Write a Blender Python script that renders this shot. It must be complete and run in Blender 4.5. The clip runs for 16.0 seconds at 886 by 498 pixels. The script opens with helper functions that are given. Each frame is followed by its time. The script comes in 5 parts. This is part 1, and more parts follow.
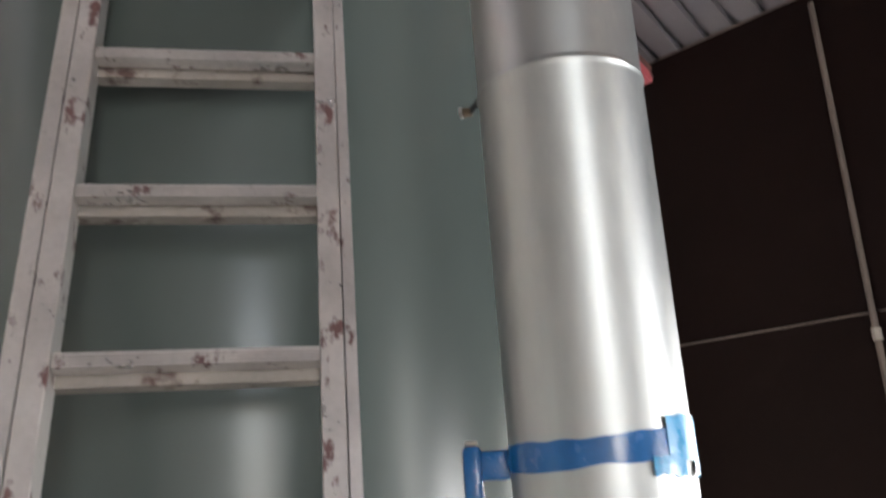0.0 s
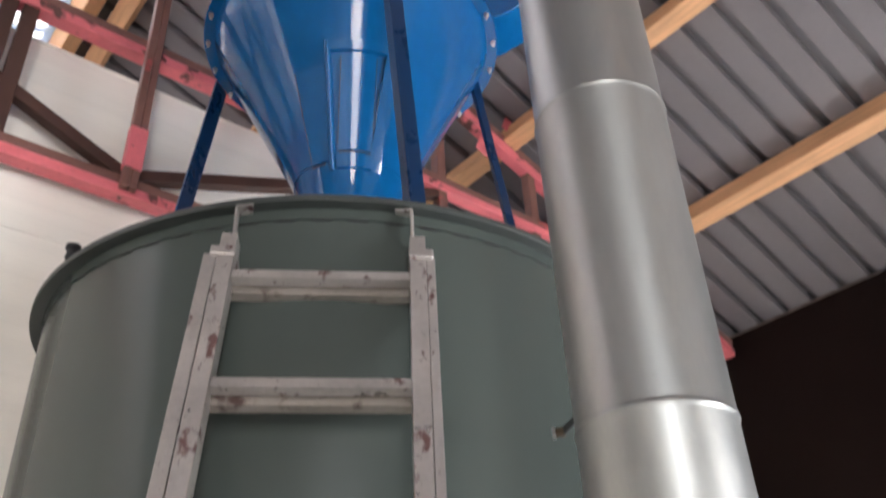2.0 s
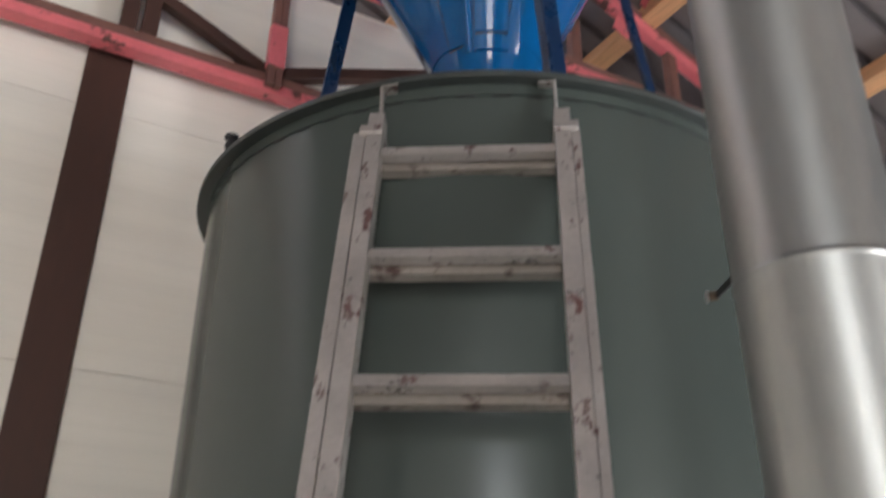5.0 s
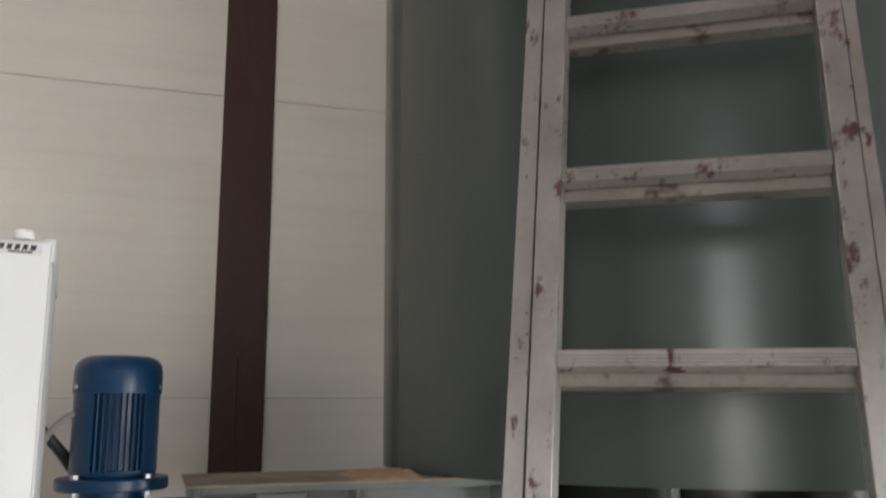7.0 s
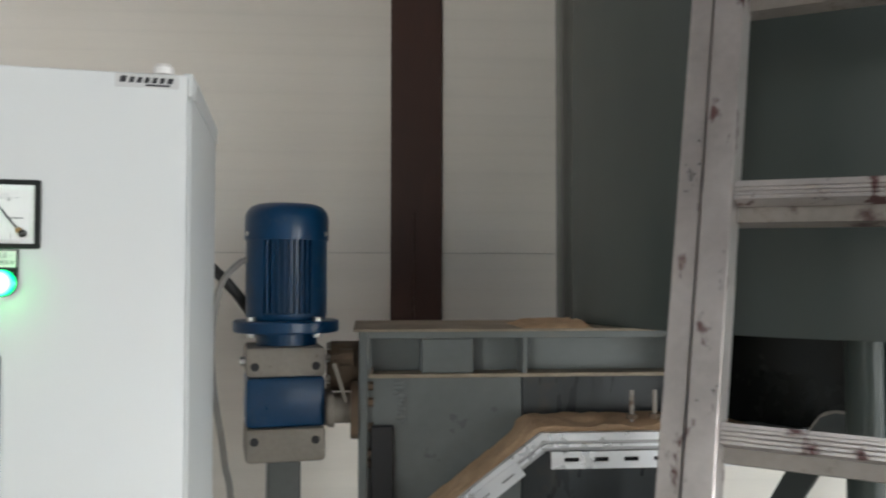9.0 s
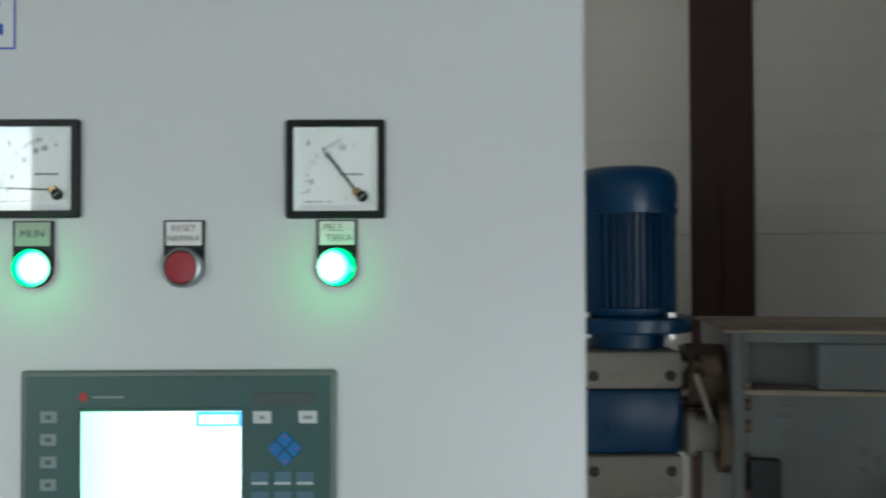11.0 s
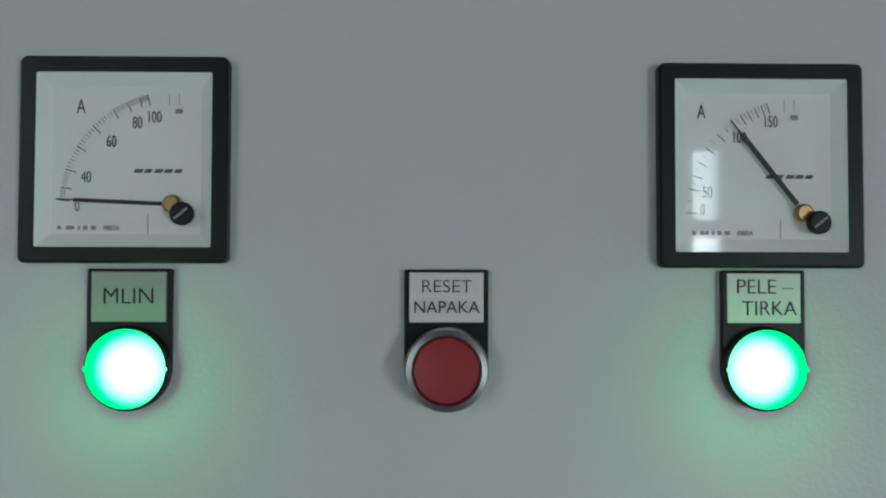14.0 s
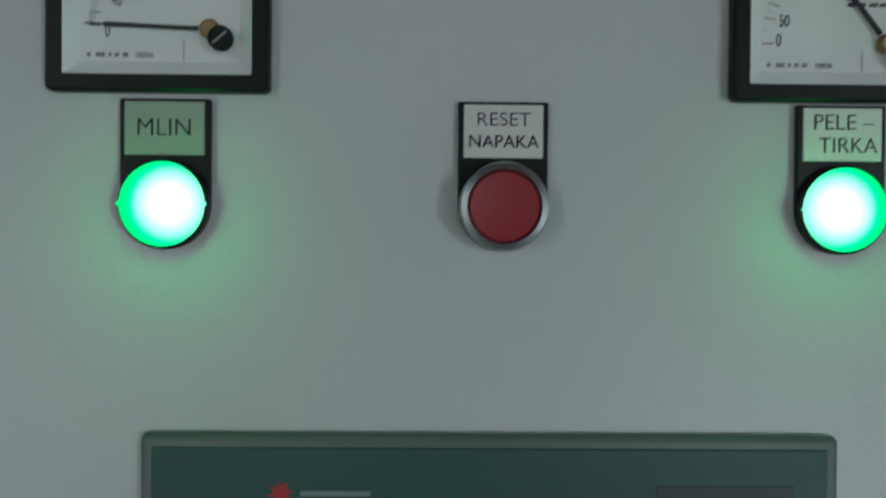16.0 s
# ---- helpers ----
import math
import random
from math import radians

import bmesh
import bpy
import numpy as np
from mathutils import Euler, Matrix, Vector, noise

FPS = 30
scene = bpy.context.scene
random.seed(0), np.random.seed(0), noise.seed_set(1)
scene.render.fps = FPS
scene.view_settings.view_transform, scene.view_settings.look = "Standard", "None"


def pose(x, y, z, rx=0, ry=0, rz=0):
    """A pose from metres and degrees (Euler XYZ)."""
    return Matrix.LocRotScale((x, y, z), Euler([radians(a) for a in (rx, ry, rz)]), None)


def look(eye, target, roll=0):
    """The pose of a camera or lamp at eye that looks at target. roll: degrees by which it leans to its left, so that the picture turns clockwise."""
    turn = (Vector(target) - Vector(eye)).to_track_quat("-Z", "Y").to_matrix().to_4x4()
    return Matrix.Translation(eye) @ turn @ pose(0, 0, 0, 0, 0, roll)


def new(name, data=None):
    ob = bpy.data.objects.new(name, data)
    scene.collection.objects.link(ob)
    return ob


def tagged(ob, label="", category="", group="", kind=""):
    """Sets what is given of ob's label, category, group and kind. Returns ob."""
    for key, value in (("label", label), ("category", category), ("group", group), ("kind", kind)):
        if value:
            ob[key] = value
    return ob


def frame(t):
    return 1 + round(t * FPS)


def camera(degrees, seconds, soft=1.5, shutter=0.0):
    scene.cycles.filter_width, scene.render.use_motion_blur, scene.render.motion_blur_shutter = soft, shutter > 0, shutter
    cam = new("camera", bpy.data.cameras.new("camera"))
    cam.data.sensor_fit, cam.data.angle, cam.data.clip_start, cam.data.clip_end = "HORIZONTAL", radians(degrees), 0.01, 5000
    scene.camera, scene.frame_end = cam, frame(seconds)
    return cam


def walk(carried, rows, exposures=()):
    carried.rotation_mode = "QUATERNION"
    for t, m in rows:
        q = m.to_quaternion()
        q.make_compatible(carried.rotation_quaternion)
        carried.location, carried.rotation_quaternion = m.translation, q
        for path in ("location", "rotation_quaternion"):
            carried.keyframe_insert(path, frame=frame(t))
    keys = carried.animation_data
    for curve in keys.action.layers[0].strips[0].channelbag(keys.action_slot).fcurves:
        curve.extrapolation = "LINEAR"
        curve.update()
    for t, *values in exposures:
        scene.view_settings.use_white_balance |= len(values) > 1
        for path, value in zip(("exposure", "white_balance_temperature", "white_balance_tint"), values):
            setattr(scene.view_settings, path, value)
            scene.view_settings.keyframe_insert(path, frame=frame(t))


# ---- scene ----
cam = camera(54.95, 16.0, soft=2.0, shutter=0.5)
PATH = [
    (0, (0.455, -1.203, 1.737), (2.033, -0.085, 2.248), -4.10),
    (0.5, (0.428, -1.210, 1.767), (1.921, -0.049, 2.419), -3.24),
    (1, (0.414, -1.223, 1.788), (1.822, -0.055, 2.596), -2.77),
    (1.5, (0.396, -1.227, 1.807), (1.741, -0.084, 2.748), -2.82),
    (2, (0.372, -1.234, 1.823), (1.671, -0.157, 2.898), -2.89),
    (2.5, (0.353, -1.242, 1.830), (1.569, -0.244, 3.065), -2.63),
    (3, (0.338, -1.256, 1.827), (1.532, -0.271, 3.093), -2.10),
    (3.2, (0.342, -1.256, 1.831), (1.532, -0.262, 3.095), -1.97),
    (5.3, (0.361, -1.194, 1.728), (1.459, 0.289, 2.500), -0.10),
    (5.5, (0.359, -1.185, 1.695), (1.365, 0.385, 2.418), 1.03),
    (6, (0.365, -1.166, 1.644), (1.314, 0.476, 2.277), 0.64),
    (6.5, (0.356, -1.118, 1.613), (1.293, 0.576, 2.112), -0.07),
    (7, (0.365, -1.073, 1.585), (1.282, 0.664, 1.960), -0.34),
    (7.5, (0.416, -1.042, 1.566), (1.242, 0.762, 1.812), -0.48),
    (8, (0.487, -1.033, 1.554), (1.191, 0.835, 1.677), -0.11),
    (8.2, (0.496, -1.032, 1.551), (1.163, 0.851, 1.647), 0.12),
    (10.3, (0.329, -0.817, 1.554), (0.638, 1.159, 1.601), -0.42),
    (10.5, (0.322, -0.768, 1.549), (0.600, 1.213, 1.585), -0.28),
    (11, (0.308, -0.644, 1.546), (0.310, 1.355, 1.587), -0.22),
    (11.5, (0.255, -0.549, 1.543), (0.181, 1.450, 1.577), 0.17),
    (12, (0.1878, -0.4520, 1.5600), (0.2132, 1.5473, 1.5960), 0.55),
    (12.5, (0.1417, -0.3973, 1.5839), (0.2395, 1.6000, 1.6201), 0.67),
    (13, (0.1316, -0.3481, 1.5785), (0.1839, 1.6499, 1.6515), 0.49),
    (13.5, (0.1142, -0.3240, 1.5779), (0.1344, 1.6739, 1.6693), 0.35),
    (14, (0.1079, -0.3108, 1.5787), (0.1379, 1.6879, 1.6455), 0.16),
    (14.5, (0.1055, -0.3066, 1.5697), (0.1461, 1.6922, 1.6231), 0.23),
    (15, (0.1075, -0.3101, 1.5721), (0.1424, 1.6893, 1.6093), 0.25),
    (15.5, (0.1057, -0.2983, 1.5453), (0.1113, 1.7007, 1.6073), 0.44),
    (16, (0.090, -0.291, 1.536), (0.116, 1.709, 1.506), 0.48),
]
EXPO = [(0, 3.0, 6600, 14), (1.0, 3.2, 6600, 15), (2.0, 3.18, 6650, 15), (3.2, 3.2, 6500, 15), (5.3, 2.62, 6750, 14), (8.2, 2.2, 6700, 12), (10.3, 1.66, 6120, 6), (11.5, 1.18, 6080, 5), (12.5, 0.95, 6000, 5), (14, 0.71, 5990, 4), (16, 0.49, 5930, 0)]
walk(cam, [(t, look(eye, target, roll)) for t, eye, target, roll in PATH], EXPO)

# ---- light ----
world = bpy.data.worlds.new("world")
scene.world = world
world.use_nodes = True
wn_ = world.node_tree.nodes
sky = wn_.new("ShaderNodeTexSky")
sky.sky_type, sky.sun_disc = "NISHITA", False
sky.sun_elevation, sky.sun_rotation = radians(36), radians(180)
world.node_tree.links.new(sky.outputs[0], wn_["Background"].inputs[0])
wn_["Background"].inputs[1].default_value = 0.15

H = 1.62              # height of the meters' centre line over the floor
PHI = -0.1697         # turn of the hall against the control cabinet
UD = Vector((math.cos(PHI), math.sin(PHI), 0))
WD = Vector((-math.sin(PHI), math.cos(PHI), 0))
HALL = Matrix.Rotation(PHI, 4, "Z")      # hall axes: u along the panel wall, w across it
WALL_W = 1.834        # face of the white panel wall
SIDE_U = 5.71         # face of the brown side wall
ROOF_S = 0.42         # fall of the roof to both sides
RIDGE_U = 1.414       # line of the ridge


def roof_z(u):
    return H + 4.673 - ROOF_S * abs(u - RIDGE_U)


def area(name, m, sx, sy, power, colour):
    data = bpy.data.lights.new(name, "AREA")
    data.shape, data.size, data.size_y, data.energy, data.color = "RECTANGLE", sx, sy, power, colour
    ob = new(name, data)
    ob.matrix_world = m
    return ob


sun_data = bpy.data.lights.new("sun", "SUN")
sun_data.energy, sun_data.angle, sun_data.color = 5.0, radians(0.5), (1, 0.975, 0.94)
sun = new("sun", sun_data)
sun.matrix_world = look((0, 0, 20), (0.0, 8.0, 14.2))
area("gate_daylight", HALL @ pose(-3.15, -8.1, 2.0, 90), 1.7, 3.85, 36, (0.90, 0.96, 1.0))
for pane_z, pane_h, watts in ((0.62, 0.82, 4.6), (1.60, 0.86, 4.8), (2.75, 1.10, 2.6)):
    area("door_pane_daylight", HALL @ pose(4.46, -8.1, pane_z, 90), 0.34, pane_h, watts, (0.86, 0.95, 1.0))
# added fill lamp: no door is known at this spot of the side wall
area("side_fill_light", HALL @ pose(SIDE_U + 0.1, -0.90, 1.02, 90, 0, 90), 2.1, 1.95, 20, (0.90, 0.96, 1.0))
area("side_gate_daylight", HALL @ pose(SIDE_U + 0.1, -5.95, 0.80, 90, 0, 90), 2.4, 1.5, 84, (0.90, 0.96, 1.0))

# ---- building blocks ----
def part(name, bm, material, parent=None, label="", smooth=True):
    me = bpy.data.meshes.new(name)
    bm.normal_update()
    if smooth:
        for f_ in bm.faces:
            f_.smooth = True
        for e_ in bm.edges:
            if len(e_.link_faces) == 2 and e_.calc_face_angle(0) > radians(32):
                e_.smooth = False
    bm.to_mesh(me)
    bm.free()
    for m_ in (material if isinstance(material, (list, tuple)) else [material]):
        me.materials.append(m_)
    ob = new(name, me)
    if parent is not None:
        ob.parent = parent
    if label:
        ob["label"] = label
    return ob


def thing(name, m, label, category, group="", kind=""):
    ob = new(name)
    ob.empty_display_size = 0.1
    ob.matrix_world = m
    return tagged(ob, label, category, group, kind)


def at(x, y, z=0.0, turn=0.0):
    return Matrix.Translation((x, y, z)) @ Matrix.Rotation(turn, 4, "Z")


def hall(u, w, z=0.0):
    return HALL @ Matrix.Translation((u, w, z))


def box(bm, lo, hi, bev=0.0, m=None, seg=1):
    """A box between two corners, its edges rounded by bev."""
    c = [(a + b) / 2 for a, b in zip(lo, hi)]
    s = [abs(b - a) for a, b in zip(lo, hi)]
    tmp = bmesh.new()
    bmesh.ops.create_cube(tmp, size=1.0)
    for v in tmp.verts:
        v.co = Vector((v.co.x * s[0] + c[0], v.co.y * s[1] + c[1], v.co.z * s[2] + c[2]))
    if bev > 0:
        bmesh.ops.bevel(tmp, geom=tmp.edges[:], offset=min(bev, min(s) * 0.45), segments=seg, profile=0.5, affect="EDGES")
    join(bm, tmp, m)
    return bm


def join(bm, tmp, m=None):
    if m is not None:
        tmp.transform(m)
    me = bpy.data.meshes.new("tmp")
    tmp.to_mesh(me)
    tmp.free()
    bm.from_mesh(me)
    bpy.data.meshes.remove(me)


def lathe(bm, prof, seg=32, m=None, close=True):
    """Turns a profile of (radius, height) round z."""
    tmp = bmesh.new()
    rings = []
    for r, z in prof:
        if r < 1e-6:
            rings.append([tmp.verts.new((0, 0, z))])
        else:
            rings.append([tmp.verts.new((r * math.cos(2 * math.pi * i / seg), r * math.sin(2 * math.pi * i / seg), z)) for i in range(seg)])
    for a, b in zip(rings, rings[1:]):
        for i in range(seg):
            j = (i + 1) % seg
            if len(a) == 1 and len(b) == 1:
                continue
            if len(a) == 1:
                tmp.faces.new((a[0], b[j], b[i]))
            elif len(b) == 1:
                tmp.faces.new((a[i], a[j], b[0]))
            else:
                tmp.faces.new((a[i], a[j], b[j], b[i]))
    if close:
        for ring, flip in ((rings[0], True), (rings[-1], False)):
            if len(ring) > 1:
                tmp.faces.new(ring[::-1] if flip else ring)
    bmesh.ops.recalc_face_normals(tmp, faces=tmp.faces[:])
    join(bm, tmp, m)
    return bm


def prism(bm, poly, depth, m=None, bev=0.0):
    """A flat outline in x, y made depth thick along z."""
    tmp = bmesh.new()
    lo = [tmp.verts.new((x, y, 0)) for x, y in poly]
    hi = [tmp.verts.new((x, y, depth)) for x, y in poly]
    tmp.faces.new(lo[::-1])
    tmp.faces.new(hi)
    n = len(poly)
    for i in range(n):
        tmp.faces.new((lo[i], lo[(i + 1) % n], hi[(i + 1) % n], hi[i]))
    bmesh.ops.recalc_face_normals(tmp, faces=tmp.faces[:])
    if bev > 0:
        bmesh.ops.bevel(tmp, geom=tmp.edges[:], offset=bev, segments=1, profile=0.5, affect="EDGES")
    join(bm, tmp, m)
    return bm


def along(a, b, up=(0, 0, 1)):
    """A pose at a whose z runs to b, x across and y towards up."""
    a, b, up = Vector(a), Vector(b), Vector(up)
    z = (b - a).normalized()
    x = up.cross(z).normalized()
    y = z.cross(x)
    return Matrix(((x.x, y.x, z.x, a.x), (x.y, y.y, z.y, a.y), (x.z, y.z, z.z, a.z), (0, 0, 0, 1)))


def bar(bm, a, b, poly, up=(0, 0, 1), bev=0.0):
    """An outline (x across, y towards up) run from a to b."""
    return prism(bm, poly, (Vector(b) - Vector(a)).length, along(a, b, up), bev)


def rect(w, h):
    return [(-w / 2, -h / 2), (w / 2, -h / 2), (w / 2, h / 2), (-w / 2, h / 2)]


def rod(bm, a, b, r, seg=12):
    return lathe(bm, [(r, 0), (r, (Vector(b) - Vector(a)).length)], seg, along(a, b, (0.3, 0.5, 0.81)))


def cord(bm, pts, r, seg=8):
    """A round cord through points."""
    pts = [Vector(p) for p in pts]
    fine = []
    for i in range(len(pts) - 1):
        p0, p1, p2, p3 = pts[max(i - 1, 0)], pts[i], pts[i + 1], pts[min(i + 2, len(pts) - 1)]
        for k in range(6):
            t = k / 6
            fine.append(0.5 * (2 * p1 + (p2 - p0) * t + (2 * p0 - 5 * p1 + 4 * p2 - p3) * t * t + (3 * p1 - p0 - 3 * p2 + p3) * t ** 3))
    fine.append(pts[-1])
    rings = []
    ref = Vector((0.31, 0.52, 0.79))
    for i, p in enumerate(fine):
        d = (fine[min(i + 1, len(fine) - 1)] - fine[max(i - 1, 0)]).normalized()
        x = ref.cross(d).normalized()
        y = d.cross(x)
        rings.append([bm.verts.new(p + r * (math.cos(6.2832 * j / seg) * x + math.sin(6.2832 * j / seg) * y)) for j in range(seg)])
    for a, b in zip(rings, rings[1:]):
        for j in range(seg):
            bm.faces.new((a[j], a[(j + 1) % seg], b[(j + 1) % seg], b[j]))
    bm.faces.new(rings[0][::-1])
    bm.faces.new(rings[-1])
    return bm


def lettering(name, text, size, m, material, parent, squeeze=1.0, spacing=1.0, letters=False, thin=0.0):
    cu = bpy.data.curves.new(name, "FONT")
    cu.body, cu.size, cu.align_x, cu.align_y, cu.extrude, cu.space_character = text, size, "CENTER", "CENTER", 0.0002, spacing
    cu.offset = -thin * size
    tmp = bpy.data.objects.new("tmp", cu)
    me = bpy.data.meshes.new_from_object(tmp)
    bpy.data.objects.remove(tmp)
    me.transform(m @ Matrix.Diagonal((squeeze, 1, 1, 1)))
    me.materials.clear()
    me.materials.append(material)
    me.name = name
    if not letters:
        ob = new(name, me)
        ob.parent = parent
        return ob
    # one object for each letter
    own = list(range(len(me.vertices)))

    def root(i):
        while own[i] != i:
            own[i] = own[own[i]]
            i = own[i]
        return i

    for e_ in me.edges:
        own[root(e_.vertices[0])] = root(e_.vertices[1])
    for r in sorted({root(i) for i in own}):
        ids = [i for i in range(len(own)) if root(i) == r]
        at_ = {i: k for k, i in enumerate(ids)}
        piece = bpy.data.meshes.new(name)
        piece.from_pydata([me.vertices[i].co for i in ids], [], [[at_[i] for i in p.vertices] for p in me.polygons if root(p.vertices[0]) == r])
        piece.materials.append(material)
        ob = new(name, piece)
        ob.parent = parent
    bpy.data.meshes.remove(me)


FRONT = Matrix.Rotation(radians(90), 4, "X")       # lays x, y of a drawing onto x, z, facing -y


def on_front(x, y, z):
    return Matrix.Translation((x, y, z)) @ FRONT


# ---- materials ----
def mat(name, base, rough=0.5, metal=0.0, vary=0.12, scale=3.0, fine=60.0, bump=0.0, stretch=(1, 1, 1), spot=None, spot_at=0.62, spot_scale=9.0, spot_rough=None, rand=0.0, coat=0.0, rough_vary=0.12, spot_soft=0.05, spot_stretch=(1, 1, 1), spec=None):
    m = bpy.data.materials.new(name)
    m.use_nodes = True
    nt = m.node_tree
    n, l = nt.nodes, nt.links
    b = n["Principled BSDF"]
    co = n.new("ShaderNodeTexCoord")
    mp = n.new("ShaderNodeMapping")
    mp.inputs["Scale"].default_value = stretch
    l.new(co.outputs["Object"], mp.inputs[0])
    big, small = n.new("ShaderNodeTexNoise"), n.new("ShaderNodeTexNoise")
    big.inputs["Scale"].default_value, small.inputs["Scale"].default_value = scale, fine
    big.inputs["Detail"].default_value, small.inputs["Detail"].default_value = 5, 3
    l.new(mp.outputs[0], big.inputs["Vector"])
    l.new(mp.outputs[0], small.inputs["Vector"])
    add = n.new("ShaderNodeMath")
    add.operation = "MULTIPLY_ADD"
    l.new(small.outputs[0], add.inputs[0])
    add.inputs[1].default_value = 0.4
    l.new(big.outputs[0], add.inputs[2])
    rng = n.new("ShaderNodeMapRange")
    rng.inputs[1].default_value, rng.inputs[2].default_value = 0.4, 1.0
    rng.inputs[3].default_value, rng.inputs[4].default_value = 1 - vary, 1 + vary
    l.new(add.outputs[0], rng.inputs[0])
    mul = n.new("ShaderNodeMix")
    mul.data_type, mul.blend_type = "RGBA", "MULTIPLY"
    mul.inputs[0].default_value = 1
    mul.inputs[6].default_value = (*base, 1)
    l.new(rng.outputs[0], mul.inputs[7])
    col = mul.outputs[2]
    rr = n.new("ShaderNodeMapRange")
    rr.inputs[1].default_value, rr.inputs[2].default_value = 0.4, 1.0
    rr.inputs[3].default_value, rr.inputs[4].default_value = max(rough - rough_vary, 0.02), min(rough + rough_vary, 1)
    l.new(add.outputs[0], rr.inputs[0])
    ro = rr.outputs[0]
    if rand:
        oi = n.new("ShaderNodeObjectInfo")
        r2 = n.new("ShaderNodeMapRange")
        r2.inputs[3].default_value, r2.inputs[4].default_value = 1 - rand, 1 + rand
        l.new(oi.outputs["Random"], r2.inputs[0])
        mx = n.new("ShaderNodeMix")
        mx.data_type, mx.blend_type = "RGBA", "MULTIPLY"
        mx.inputs[0].default_value = 1
        l.new(col, mx.inputs[6])
        l.new(r2.outputs[0], mx.inputs[7])
        col = mx.outputs[2]
    if spot:
        sm = n.new("ShaderNodeMapping")
        sm.inputs["Scale"].default_value = spot_stretch
        l.new(co.outputs["Object"], sm.inputs[0])
        sp = n.new("ShaderNodeTexNoise")
        sp.inputs["Scale"].default_value, sp.inputs["Detail"].default_value, sp.inputs["Roughness"].default_value = spot_scale, 6, 0.62
        l.new(sm.outputs[0], sp.inputs["Vector"])
        sr = n.new("ShaderNodeMapRange")
        sr.inputs[1].default_value, sr.inputs[2].default_value = spot_at, spot_at + spot_soft
        l.new(sp.outputs[0], sr.inputs[0])
        mx = n.new("ShaderNodeMix")
        mx.data_type = "RGBA"
        l.new(sr.outputs[0], mx.inputs[0])
        l.new(col, mx.inputs[6])
        mx.inputs[7].default_value = (*spot, 1)
        col = mx.outputs[2]
        if spot_rough is not None:
            mr = n.new("ShaderNodeMix")
            l.new(sr.outputs[0], mr.inputs[0])
            l.new(ro, mr.inputs[2])
            mr.inputs[3].default_value = spot_rough
            ro = mr.outputs[0]
            mm = n.new("ShaderNodeMath")
            mm.operation = "MULTIPLY_ADD"
            l.new(sr.outputs[0], mm.inputs[0])
            mm.inputs[1].default_value, mm.inputs[2].default_value = -metal, metal
            l.new(mm.outputs[0], b.inputs["Metallic"])
    l.new(col, b.inputs["Base Color"])
    l.new(ro, b.inputs["Roughness"])
    if not (spot and spot_rough is not None):
        b.inputs["Metallic"].default_value = metal
    if spec is not None:
        b.inputs["Specular IOR Level"].default_value = spec
    b.inputs["Coat Weight"].default_value = coat
    b.inputs["Coat Roughness"].default_value = 0.08
    if bump:
        bp = n.new("ShaderNodeBump")
        bp.inputs["Strength"].default_value = 1.0
        bp.inputs["Distance"].default_value = bump
        l.new(add.outputs[0], bp.inputs["Height"])
        l.new(bp.outputs[0], b.inputs["Normal"])
    return m


def glow(name, colour, strength):
    m = bpy.data.materials.new(name)
    m.use_nodes = True
    b = m.node_tree.nodes["Principled BSDF"]
    b.inputs["Base Color"].default_value = (*colour, 1)
    b.inputs["Emission Color"].default_value = (*colour, 1)
    b.inputs["Emission Strength"].default_value = strength
    return m


M_PANEL = mat("cream_panel_paint", (0.82, 0.78, 0.715), 0.42, 0, 0.05, 0.9, 25, 0.0004, (1, 1, 14), rand=0.03)
M_BROWN_STEEL = mat("brown_primer_steel", (0.058, 0.023, 0.016), 0.6, 0, 0.3, 4, 50, 0.0005, (1, 1, 0.2), spot=(0.085, 0.038, 0.028), spot_at=0.58, spot_scale=5, spot_soft=0.15, spot_stretch=(1, 1, 0.25))
M_RED_STEEL = mat("red_lead_primer", (0.70, 0.16, 0.18), 0.5, 0, 0.2, 5, 60, 0.0005, spot=(0.12, 0.05, 0.04), spot_at=0.58, spot_scale=6)
M_TRUSS = mat("worn_brown_truss_paint", (0.19, 0.085, 0.068), 0.55, 0, 0.3, 6, 70, 0.0006, spot=(0.42, 0.08, 0.08), spot_at=0.6, spot_scale=5)
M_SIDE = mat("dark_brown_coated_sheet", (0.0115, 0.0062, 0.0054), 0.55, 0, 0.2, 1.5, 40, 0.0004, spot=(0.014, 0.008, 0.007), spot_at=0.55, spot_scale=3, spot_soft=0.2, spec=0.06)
M_ROOF = mat("grey_coated_roof_sheet", (0.175, 0.158, 0.166), 0.45, 0.0, 0.08, 1.2, 30, 0.0003)
M_WOOD = mat("spruce_beam", (0.70, 0.385, 0.20), 0.6, 0, 0.22, 3, 40, 0.0006, (14, 0.8, 14), spot=(0.42, 0.22, 0.10), spot_at=0.70, spot_scale=3, spot_stretch=(4, 1.5, 4), spot_soft=0.1)
M_FLOOR = mat("dusty_concrete", (0.39, 0.37, 0.345), 0.8, 0, 0.2, 1.5, 40, 0.002, spot=(0.44, 0.38, 0.29), spot_at=0.55, spot_scale=1.3, spot_soft=0.2)
M_PLASTER = mat("plain_grey_plaster", (0.42, 0.40, 0.37), 0.8, 0, 0.1, 1.2, 30, 0.001)
M_TANK = mat("grey_green_tank_paint", (0.062, 0.076, 0.070), 0.25, 0.0, 0.08, 0.8, 14, 0.0, (1, 1, 0.3), rough_vary=0.02, spec=0.30)
# dark gloss paint, deepened: the shade under the tank is in the colour
M_UNDER_SHADE = mat("shaded_glossy_drum_paint", (0.010, 0.011, 0.010), 0.22, 0, 0.2, 3, 40, 0.0002, spec=0.22)
